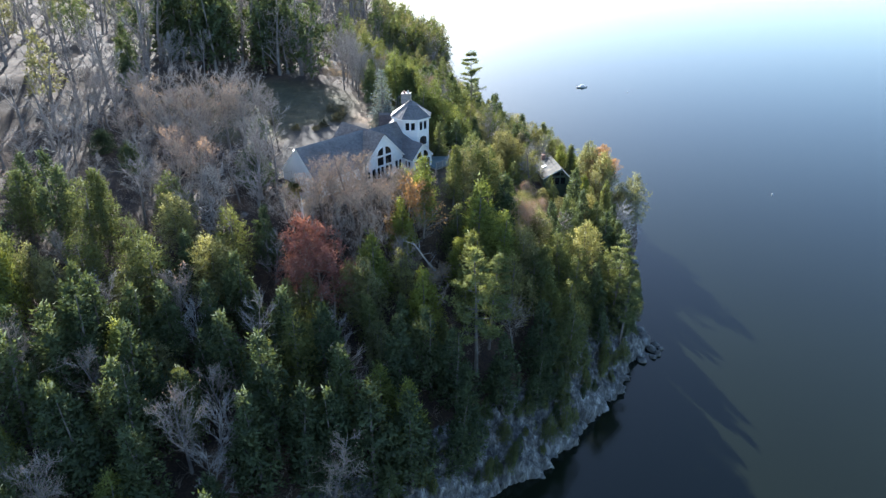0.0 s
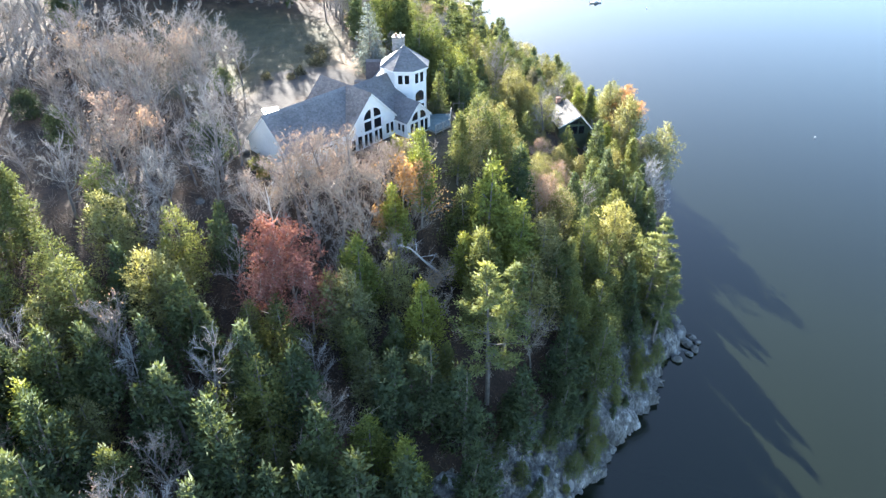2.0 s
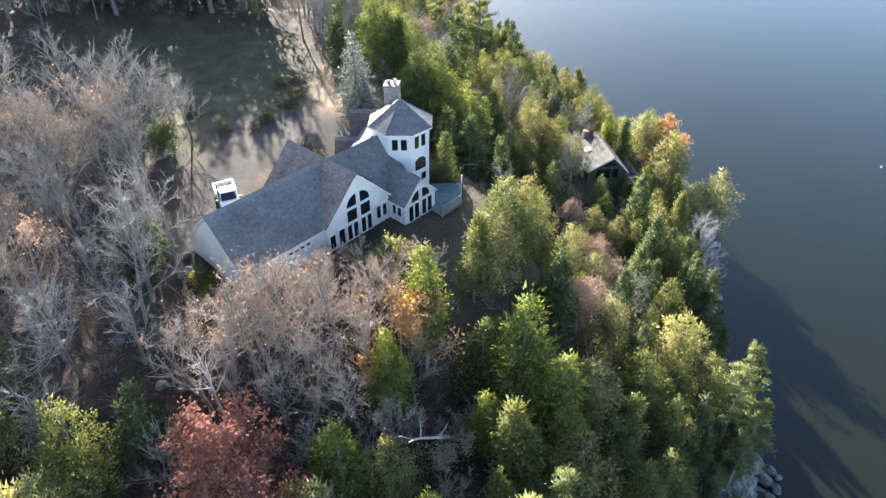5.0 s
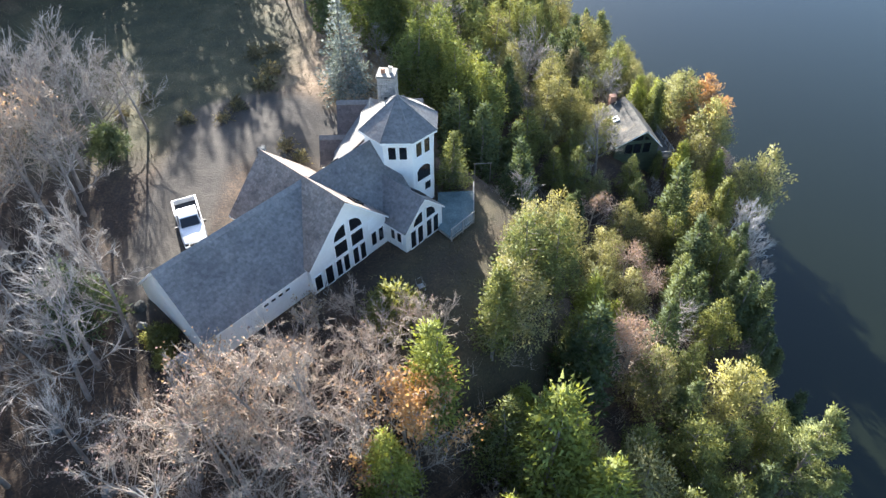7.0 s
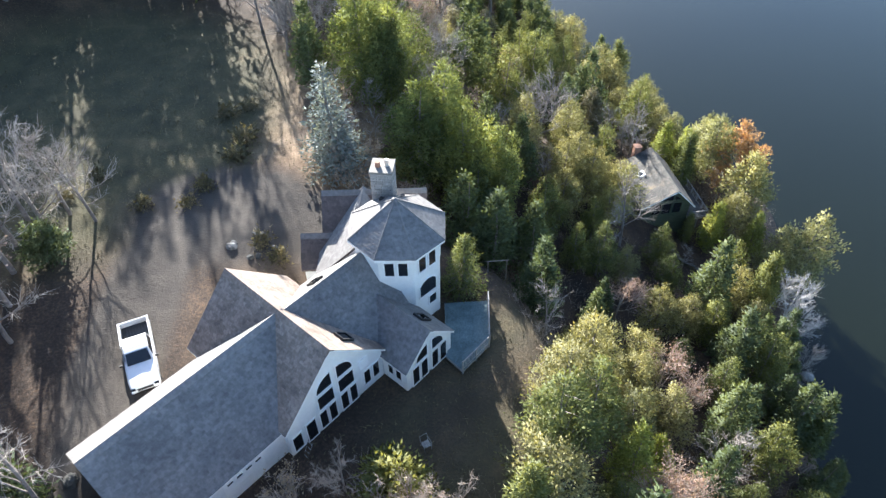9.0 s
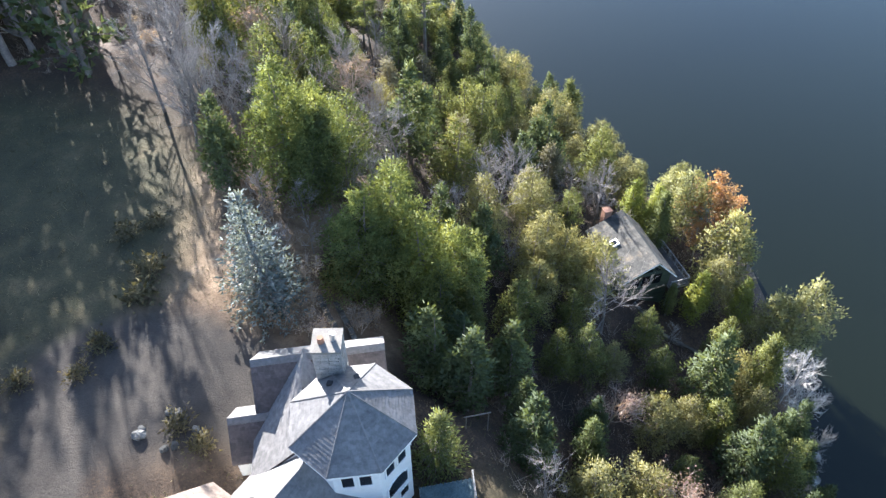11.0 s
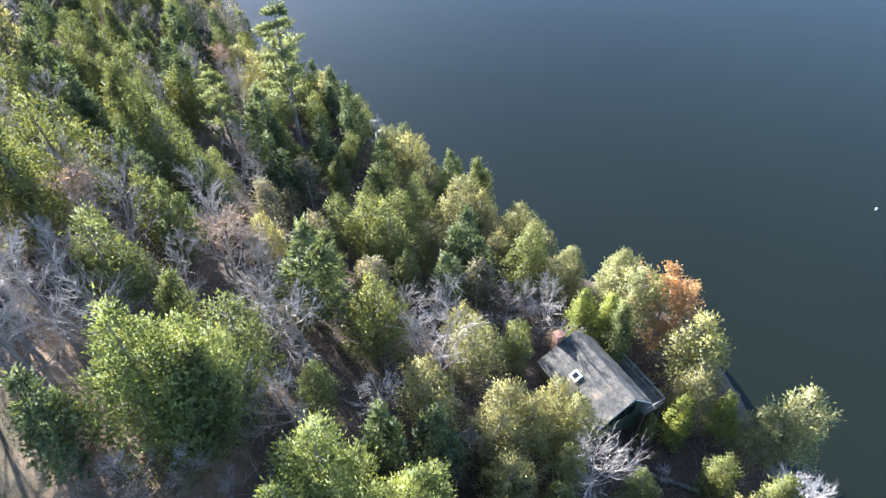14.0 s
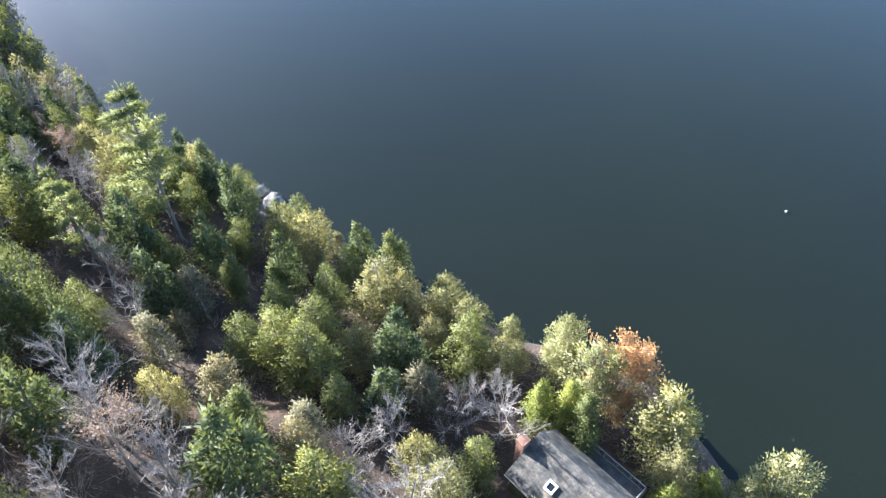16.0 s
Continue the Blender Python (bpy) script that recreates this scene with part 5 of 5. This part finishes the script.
def garden_chair(x, y, turn):
    z = float(height(x, y))
    c = thing("garden_chair", (x, y, z), "weathered grey garden chair in the yard", "chair", turn=turn)
    m = Matrix.Identity(4)
    for name, path in (("leg", [(-0.25, -0.25, 0), (-0.25, -0.22, 0.42)]), ("leg", [(0.25, -0.25, 0), (0.25, -0.22, 0.42)]), ("leg", [(-0.25, 0.3, 0), (-0.25, 0.2, 0.42)]), ("leg", [(0.25, 0.3, 0), (0.25, 0.2, 0.42)]),
                       ("backrest", [(-0.25, 0.2, 0.42), (-0.25, 0.38, 0.95), (0.25, 0.38, 0.95), (0.25, 0.2, 0.42)]), ("arm", [(-0.28, -0.22, 0.42), (-0.28, -0.22, 0.64), (-0.28, 0.28, 0.66)]), ("arm", [(0.28, -0.22, 0.42), (0.28, -0.22, 0.64), (0.28, 0.28, 0.66)])):
        s = Shape()
        s.tube(m, path, 0.018, 6)
        s.put(name, RAILWOOD, c)
    s = Shape()
    for k in range(6):
        s.box(m, (-0.25, -0.24 + 0.08 * k, 0.41), (0.25, -0.18 + 0.08 * k, 0.43))
    s.put("seat", RAILWOOD, c)


garden_chair(-4.6, 99.2, 30)


def frame_stand(x, y, turn):
    z = float(height(x, y))
    c = thing("swing_frame", (x, y, z), "thin weathered timber swing frame under the trees", "frame", turn=turn)
    for name, path in (("post", [(-0.75, 0, -0.2), (-0.75, 0, 2.0)]), ("post", [(0.75, 0, -0.2), (0.75, 0, 2.0)]), ("beam", [(-0.9, 0, 2.0), (0.9, 0, 2.0)])):
        s = Shape()
        s.tube(Matrix.Identity(4), path, 0.045, 8)
        s.put(name, BARK, c)


frame_stand(0.8, 115.2, 5)


def ladder(x, y, z, turn):
    c = thing("ladder", (x, y, z), "short aluminium step ladder leaning by the house wall", "ladder", turn=turn)
    for sx in (-0.2, 0.2):
        s = Shape()
        s.tube(Matrix.Identity(4), [(sx, -0.7, 0), (sx, 0, 1.3)], 0.025, 6)
        s.put("rail", CHROME, c)
    for k in range(4):
        s = Shape()
        s.tube(Matrix.Identity(4), [(-0.2, -0.56 + 0.16 * k, 0.25 + 0.3 * k), (0.2, -0.56 + 0.16 * k, 0.25 + 0.3 * k)], 0.018, 6)
        s.put("rung", CHROME, c)


lp = FM @ Vector((-3.0, -0.75, 0))
ladder(lp.x, lp.y, float(height(lp.x, lp.y)), -41)
ap = HU @ Vector((-13.9, -2.6, 0))
s = Shape()
s.box(Matrix.Identity(4), (-0.45, -0.45, 0), (0.45, 0.45, 0.85))
for k in range(9):
    s.box(Matrix.Identity(4), (-0.47, -0.4, 0.08 + 0.08 * k), (0.47, 0.4, 0.11 + 0.08 * k))
s.tube(Matrix.Identity(4), [(0, 0, 0.85), (0, 0, 0.88)], 0.3, 16)
ac = s.put("heat_pump", surface("grey_steel", [(0.2, 0.21, 0.22), (0.28, 0.29, 0.3)], 2.0, 0.5, 0.3), None)
ac.matrix_basis = pose(ap.x, ap.y, float(height(ap.x, ap.y)) - 0.02, 0, 0, 49)
tagged(ac, "grey louvred heat pump beside the garage gable", "heat pump")


# motor boat and buoys
def motor_boat(x, y, turn):
    b = thing("motor_boat", (x, y, 0.0), "small white motor boat at rest far out on the lake", "boat", turn=turn)
    m = Matrix.Identity(4)
    s = Shape()
    loft(s, m, [[(x0, -h, 0.75), (x0, -h * 0.8, 0.0), (x0, 0, -0.25), (x0, h * 0.8, 0.0), (x0, h, 0.75), (x0, h * 0.8, 0.68), (x0, -h * 0.8, 0.68)] for x0, h in ((-3.2, 1.1), (-1, 1.25), (1.2, 1.15), (2.6, 0.6), (3.4, 0.08))])
    s.put("hull", PAINT, b)
    s = Shape()
    loft(s, m, [[(x0, -h, 0.7), (x0, h, 0.7), (x0, h * 0.8, z), (x0, -h * 0.8, z)] for x0, h, z in ((-1.0, 0.85, 1.5), (0.6, 0.85, 1.5), (1.3, 0.7, 0.95))])
    s.put("cabin", PAINT, b)
    s = Shape()
    s.box(m, (-3.6, -0.25, 0.1), (-3.2, 0.25, 1.2))
    s.put("outboard_motor", BLACK, b)
    return b


motor_boat(49.6, 269, 10).scale = (0.62, 0.62, 0.62)
for x, y in ((79.0, 158.3), (66.0, 262.0)):
    s = Shape()
    s.tube(Matrix.Identity(4), [(0, 0, -0.25), (0, 0, -0.1), (0, 0, 0.2), (0, 0, 0.35)], [0.06, 0.14, 0.14, 0.05], 12)
    bu = s.put("mooring_buoy", TRIM, None)
    bu.matrix_basis = pose(x, y, 0)
    tagged(bu, "small white mooring buoy on the lake", "buoy", "mooring buoys")

# ---- woods ----
def kinds(make, seeds, *args, tall=None, **more):
    return [(make(s, *args, **more), tall or more["h"]) for s in seeds]


CEDAR_TEXT = "green northern cedar with feathery upturned sprays"
K = {
    "cedar": kinds(cedar, (11, 12, 13), "cedar_tree", CEDAR, CEDAR_TEXT, h=9.5, r=2.7, lobes=4, point=0.52, per=50, size=0.215) + kinds(cedar, (18,), "cedar_tree", CEDAR, "narrow pointed green northern cedar", h=9.5, r=1.9, lobes=1, point=0.8, per=48, size=0.215),
    "olive": kinds(cedar, (14, 15, 19), "cedar_tree", CEDAR_OLD, "olive cedar with a rounded sunlit crown", h=8.5, r=3.0, lobes=4, point=0.5, per=52, size=0.215),
    "bright": kinds(cedar, (51, 52), "cedar_tree", CEDAR_BRIGHT, "bright yellow-green slender cedar", h=9.0, r=2.1, lobes=2, point=0.75, per=46, size=0.225),
    "great": kinds(cedar, (62, 63), "cedar_tree", CEDAR_LUSH, "large lush cedar with many green leaders", h=11.0, r=3.5, clumps=230, lobes=6, point=0.72, per=52, size=0.205, gap=0.18),
    "pale": kinds(cedar, (53, 54), "cedar_tree", CEDAR_PALE, "pale grey-green cedar with open sprays", h=9.0, r=2.7, lobes=4, gap=0.2, point=0.55, per=46, size=0.23),
    "grey": kinds(cedar, (55,), "cedar_tree", CEDAR_GREY, "half-dead grey cedar with thin foliage", h=8.0, r=1.9, lobes=1, gap=0.35, per=44, size=0.22, wood=DEADWOOD),
    "dark": kinds(cedar, (16, 17), "hemlock_tree", HEMLOCK, "dark green hemlock in the shade", h=12.0, r=3.0, lobes=2, point=0.85, per=30, size=0.37),
    "cone": kinds(spruce, (56,), "clipped_cedar", CEDAR, "small dense cone-shaped cedar beside the tower", h=6.0, r=1.55, whorls=28, size=0.2),
    "shrubgreen": kinds(cedar, (57, 58), "evergreen_bush", HEMLOCK, "low dark green evergreen bush", h=5.0, r=1.9, clumps=60, lobes=3, point=0.5, per=54, size=0.25, category="bush"),
    "pine": kinds(pine, (21, 22), "pine_tree", "white pine with level plates of needles", h=15.0, r=3.6, whorls=10, per=52, size=0.3, spread=0.72),
    "spruce": kinds(spruce, (23,), "blue_spruce", SPRUCE, "silvery blue spruce beside the drive", h=10.0, r=2.5, whorls=19, size=0.27),
    "bare": kinds(bare_tree, (31, 32, 33, 38), "bare_tree", "leafless grey hardwood tree with fine pale twigs", h=11.0, limbs=15, twigs=8, fine=9, spread=0.95, bark=LIMB),
    "birch": kinds(bare_tree, (66,), "birch_tree", "slender leafless birch with a white trunk", h=11.0, limbs=9, twigs=5, fine=6, spread=0.8, fork=0.45, wood=TWIG_BROWN, bark=BIRCH),
    "brown": kinds(bare_tree, (34, 39), "bare_tree", "brown-twigged hardwood tree with a few dry leaves", h=10.0, limbs=15, twigs=8, fine=12, wood=TWIG_BROWN, bark=LIMB, leaf=RUST, leaves=300, leaf_size=0.12),
    "rust": kinds(bare_tree, (35, 40), "hardwood_tree", "hardwood tree with faded pinkish brown leaves", h=9.0, limbs=14, twigs=7, fine=9, spread=1.0, wood=TWIG_BROWN, leaf=RUST, leaves=1500, leaf_size=0.12),
    "red": kinds(bare_tree, (36,), "red_oak_tree", "hardwood tree with dull red autumn leaves", h=10.0, limbs=15, twigs=7, fine=6, spread=1.1, wood=TWIG_BROWN, leaf=RED, leaves=6000, leaf_size=0.17),
    "orange": kinds(bare_tree, (37,), "maple_tree", "maple with orange autumn leaves by the shore", h=9.0, limbs=14, twigs=7, fine=6, spread=1.0, leaf=ORANGE, leaves=3200, leaf_size=0.18),
    "orangelite": kinds(bare_tree, (46,), "maple_tree", "young maple with thin orange and yellow leaves", h=7.0, limbs=14, twigs=7, fine=6, spread=1.0, leaf=ORANGE, leaves=1500, leaf_size=0.18),
    "tan": kinds(bare_tree, (47,), "hardwood_sapling", "tan leafless sapling with dry leaves", h=5.0, limbs=12, twigs=7, fine=7, spread=1.0, stems=3, wood=TWIG_BROWN, leaf=TAN, leaves=500, leaf_size=0.16),
    "thicket": kinds(bare_tree, (64, 65), "brush_thicket", "leafless brown thicket of many thin stems", h=5.5, limbs=7, twigs=7, fine=9, spread=0.9, stems=4, wood=TWIG_BROWN, category="shrub"),
    "dead": kinds(bare_tree, (48, 49), "dead_tree", "bleached dead tree with bare silver limbs", h=7.0, limbs=16, twigs=9, fine=9, spread=1.2, wood=DEADWOOD, thick=0.8, fork=0.2),
    "juniper": kinds(cedar, (59,), "juniper_bush", YELLOW, "spreading yellow-green juniper bush", h=3.0, r=1.9, clumps=60, lobes=5, point=0.4, per=48, size=0.26, category="bush"),
}
K["yellowgreen"] = K["bright"]
K["weed"] = kinds(cedar, (60, 61), "weed_clump", GRASSY, "low clump of rough weeds on the lawn", h=1.2, r=0.9, clumps=16, per=20, size=0.3, lobes=3, point=0.4, category="weeds")
FAR = {
    "f_cedar": kinds(cedar, (41,), "cedar_tree", CEDAR, "far", h=11.0, r=3.0, clumps=40, per=18, size=0.5) + kinds(cedar, (42,), "cedar_tree", CEDAR_OLD, "far", h=11.0, r=3.0, clumps=40, per=18, size=0.5),
    "f_dark": kinds(cedar, (43,), "hemlock_tree", HEMLOCK, "far", h=14.0, r=3.2, clumps=40, per=17, size=0.62, point=0.85),
    "f_bare": kinds(bare_tree, (44,), "bare_tree", "far", h=12.0, limbs=11, twigs=4, fine=4, thick=1.7, spread=1.0, fork=0.15, bark=LIMB) + kinds(bare_tree, (45,), "bare_tree", "far", h=12.0, limbs=11, twigs=4, fine=4, thick=1.7, spread=1.0, fork=0.15, wood=TWIG_BROWN, bark=LIMB),
}

CROWN = {"bare": 3.4, "brown": 3.4, "dark": 3.6, "pine": 4.0, "olive": 4.0, "tan": 2.5, "juniper": 2.5, "bright": 3.0}
taken = [(x, y, CROWN.get(kind, 3.6)) for kind, rows in STANDS.items() for x, y, _ in rows]


def free(x, y, gap):
    return all((x - a) ** 2 + (y - b) ** 2 > (0.5 * (gap + c)) ** 2 for a, b, c in taken)


def clear(x, y):
    """Open places: house, yard, drive, lawn and cabin."""
    u = (x + 13.8) * 0.656 + (y - 104.4) * 0.755
    v = (x + 13.8) * 0.755 - (y - 104.4) * 0.656
    return ((-16 < u < 13 and -8 < v < 7.5) or (-1 < u < 12 and v < 16 and v > 0) or drive_mask(x, y) > 0.02 or lawn_mask(x, y) > 0.02 or (-26 < x < 2 and 106 < y < 121)
            or (-34 < x < -20 and 97 < y < 113) or (-14 < x < -2 and 118 < y < 128) or (16 < x < 29 and 132 < y < 147.5) or (-24 < x < -13.5 and 120 < y < 134) or soft(x, y, -36, 132, 17, 21, 0.05) > 0)


rng = random.Random(5)
fill = {}
for n in range(16000):
    x, y = rng.uniform(-130, 46), rng.uniform(5, 340)
    d = float(inland(x, y))
    if x < -28 - (y - 25) * 0.55 and y < 56:
        continue    # nothing to see there
    if d < 0.9 or (d < 4.5 and 122 < y < 165) or (d < 8.5 and 133.5 < y < 145) or clear(x, y) or (d < 4.0 and 54 < y < 88):
        continue
    if 140 < y < 196 and abs((x + 17) * 0.945 + (y - 136.5) * 0.326) < 3.8:
        if rng.random() < 0.2:
            fill.setdefault("tan", []).append((x, y, rng.uniform(1.6, 2.8)))
        continue    # a gap of low saplings through which the sun reaches the path
    inner = x > -62 and 25 < y < 232 and not (x < -24 and y > 150)
    gap = rng.uniform(2.0, 2.9) if (0 < x < 18 and 76 < y < 96) else rng.uniform(2.0, 2.8) if (10 < x < 30 and 112 < y < 133) else rng.uniform(1.5, 2.1) if (-21 < x < 1 and 77 < y < 99) else rng.uniform(1.8, 2.6) if (d < 8 and 94 < y < 168) else (rng.uniform(2.0, 2.9) if y < 66 else rng.uniform(4.0, 5.6) if x < -20 and y < 96 else rng.uniform(2.3, 3.4) if x < -17 or y < 76 else rng.uniform(2.6, 3.9)) if inner else ((rng.uniform(2.3, 3.3) if x + (y - 130) * 0.35 < -20.5 else rng.uniform(4.5, 6.5)) if -70 < x < -10 and 146 < y < 182 else rng.uniform(3.0, 4.4) if y > 190 and x > -34 else rng.uniform(4.4, 6.2))
    if not free(x, y, gap):
        continue
    taken.append((x, y, gap))
    p = rng.random()
    tall = rng.uniform(0.75, 1.15)
    if inner:
        if -21 < x < 1 and 77 < y < 99:
            table = (("tan", 0.2), ("thicket", 0.75), ("brown", 1))
            tall *= 0.8
        elif x < -21 and 62 < y < 80:
            table = (("dark", 0.4), ("cedar", 0.55), ("pale", 0.62), ("bare", 0.85), ("brown", 1))
        elif x < -19 and y > 66 and y < 150:
            table = (("bare", 0.8), ("brown", 0.86), ("rust", 0.9), ("shrubgreen", 0.96), ("dark", 1))
        elif y < 76:
            table = (("dark", 0.5 if x < -22 or y < 60 else 0.28), ("cedar", 0.6), ("bright", 0.74), ("pale", 0.84), ("bare", 0.92), ("brown", 1))
        elif 0 < x < 18 and 76 < y < 96:
            table = (("cedar", 0.35), ("bright", 0.62), ("olive", 0.84), ("dark", 1))
            tall *= 1.25
        elif x > 18 and y < 122:
            # mostly hemlock: its dark needles stand in for the headland's shade
            table = (("cedar", 0.3), ("dark", 0.96), ("bare", 1))
            tall *= 0.82
        elif x > 9 and y < 108:
            table = (("cedar", 0.5), ("bright", 0.64), ("dark", 0.95), ("bare", 1))
        elif y < 128 and not (-3 < x < 14 and y > 104):
            table = (("cedar", 0.6), ("dark", 0.76), ("olive", 0.94), ("bare", 1))
        elif x < 14 and y < 126:
            # hemlock only, its dark colour deepening the shade east of the tower
            table = (("dark", 1),)
            tall *= 0.75
        elif x < -3:
            table = (("cedar", 0.45), ("bare", 0.75), ("dark", 0.9), ("rust", 1))
        elif x > 24 and y > 124:
            table = (("olive", 0.3), ("pale", 0.65), ("bright", 1))
        else:
            # more hemlock than olive, so dark needles imitate crowns shading each other
            table = (("cedar", 0.36), ("olive", 0.44), ("pale", 0.47), ("grey", 0.52), ("bare", 0.72), ("dark", 1))
        tall *= {"bare": 10, "brown": 9, "dark": 10.5, "cedar": 8.5, "shrubgreen": 5, "rust": 8, "tan": 6, "thicket": 6.5}.get(next(k for k, q in table if p <= q), 7.5)
        if y < 66:
            tall *= 1.2
        if d < 4:
            tall *= 0.75
    else:
        north = -70 < x < -10 and 146 < y < 190
        lit = x + (y - 130) * 0.35 > -20.5
        tall *= (0.85 if lit else 1.6) if north else 1.6 if y > 275 else 1.0
        table = ((("f_bare", 1),) if lit else (("f_bare", 0.42), ("f_dark", 1))) if north else (("f_bare", 0.82), ("f_dark", 0.92), ("f_cedar", 1)) if d > 28 else (("f_cedar", 0.72), ("f_bare", 1))
        tall *= 12 if d > 28 else 9
    fill.setdefault(next(k for k, q in table if p <= q), []).append((x, y, tall))

for kind, rows in STANDS.items():
    plant(K[kind], rows)
ledge = random.Random(9)
ledge_rows = []
for n in range(260):
    q = ledge.randrange(10, len(smooth_line) - 10)
    at = smooth_line[q] + normal_in[q] * ledge.uniform(1.2, 6.8)
    if all(math.dist(at, r[:2]) > 1.25 for r in ledge_rows):
        ledge_rows.append((float(at[0]), float(at[1]), ledge.uniform(1.4, 4.8)))
plant(K["dark"] + K["cedar"], ledge_rows, "small trees on the cliff ledges", 9.0)
for kind, rows in fill.items():
    if kind in K:
        plant(K[kind], rows, "trees of the hillside wood")
    else:
        join_stuff("far_wood", FAR[kind], rows, "far wooded hillside of bare hardwoods and conifers")

# a dead trunk that leans across the slope
g = Growth(81)
log, _ = wander(g.rng, (0, 0, -0.4), (-2.7, -7.1, 11.5), 13.5, 9, 0.04)
g.stem(log, np.linspace(0.2, 0.05, 10), 7)
for k in (4, 6, 7, 8):
    limb, _ = wander(g.rng, log[k], round_way(g.rng, 0.6), 1.6, 3, 0.15)
    g.stem(limb, np.linspace(0.05, 0.012, 4), 4)
    for tip in g.rng.normal(0, 0.5, (4, 3)):
        g.thorns(limb[2:3], limb[3:4] + tip, 0.012)
log = g.done("dead_tree", DEADWOOD, None, "leaning grey dead trunk among the cedars", "tree")
log.matrix_basis = pose(-0.6, 84.4, float(height(-0.6, 84.4)))

# brushwood between the trunks
g = Growth(77)
r = g.rng
starts, ends = [], []
for n in range(5200):
    x, y = r.uniform(-60, 44), r.uniform(40, 190)
    if float(inland(x, y)) < 3 or clear(x, y):
        continue
    z = float(height(x, y))
    m = r.randint(9, 17)
    tall = r.uniform(0.5, 2.0)
    a = np.stack([r.normal(x, 0.25, m), r.normal(y, 0.25, m), np.full(m, z - 0.1)], -1)
    starts.append(a)
    ends.append(a + np.stack([r.normal(0, 0.5, m) * tall, r.normal(0, 0.5, m) * tall, tall * r.uniform(0.5, 1.1, m)], -1))
g.thorns(np.concatenate(starts), np.concatenate(ends), 0.014)
_, vs, fs = g.heaps["twigs"]
brush = mesh_object("brushwood", np.concatenate(vs), np.concatenate(fs), TWIG_BROWN)
tagged(brush, "thin grey-brown brushwood on the forest floor", "brushwood", kind="stuff")

# rough grass and weeds of the yard and lawn
g = Growth(78)
r = g.rng
n = 26000
x, y = r.uniform(-58, 12, n), r.uniform(88, 156, n)
keep = (lawn_mask(x, y) > 0.3) | ((x > -20) & (y < 122) & (inland(x, y) > 22)) | ((x > -24) & (x < -10) & (y > 118) & (y < 142))
keep &= (drive_mask(x, y) < 0.4) & (r.rand(n) < 0.35 + 0.65 * (np.sin(x * 0.9 + 2 * np.sin(y * 0.5)) * np.sin(y * 0.8 + x * 0.2) > 0.1))
x, y = x[keep], y[keep]
a = np.stack([x, y, height(x, y) - 0.03], -1)
g.thorns(a, a + np.stack([r.normal(0, 0.16, len(x)), r.normal(0, 0.16, len(x)), r.uniform(0.1, 0.42, len(x))], -1), 0.03)
_, vs, fs = g.heaps["twigs"]
grass = mesh_object("rough_grass", np.concatenate(vs), np.concatenate(fs), GRASSY)
tagged(grass, "tufts of rough autumn grass on lawn and yard", "grass", kind="stuff")

for table in (K, FAR):
    for name, rows in table.items():
        if name != "yellowgreen":
            drop(rows)
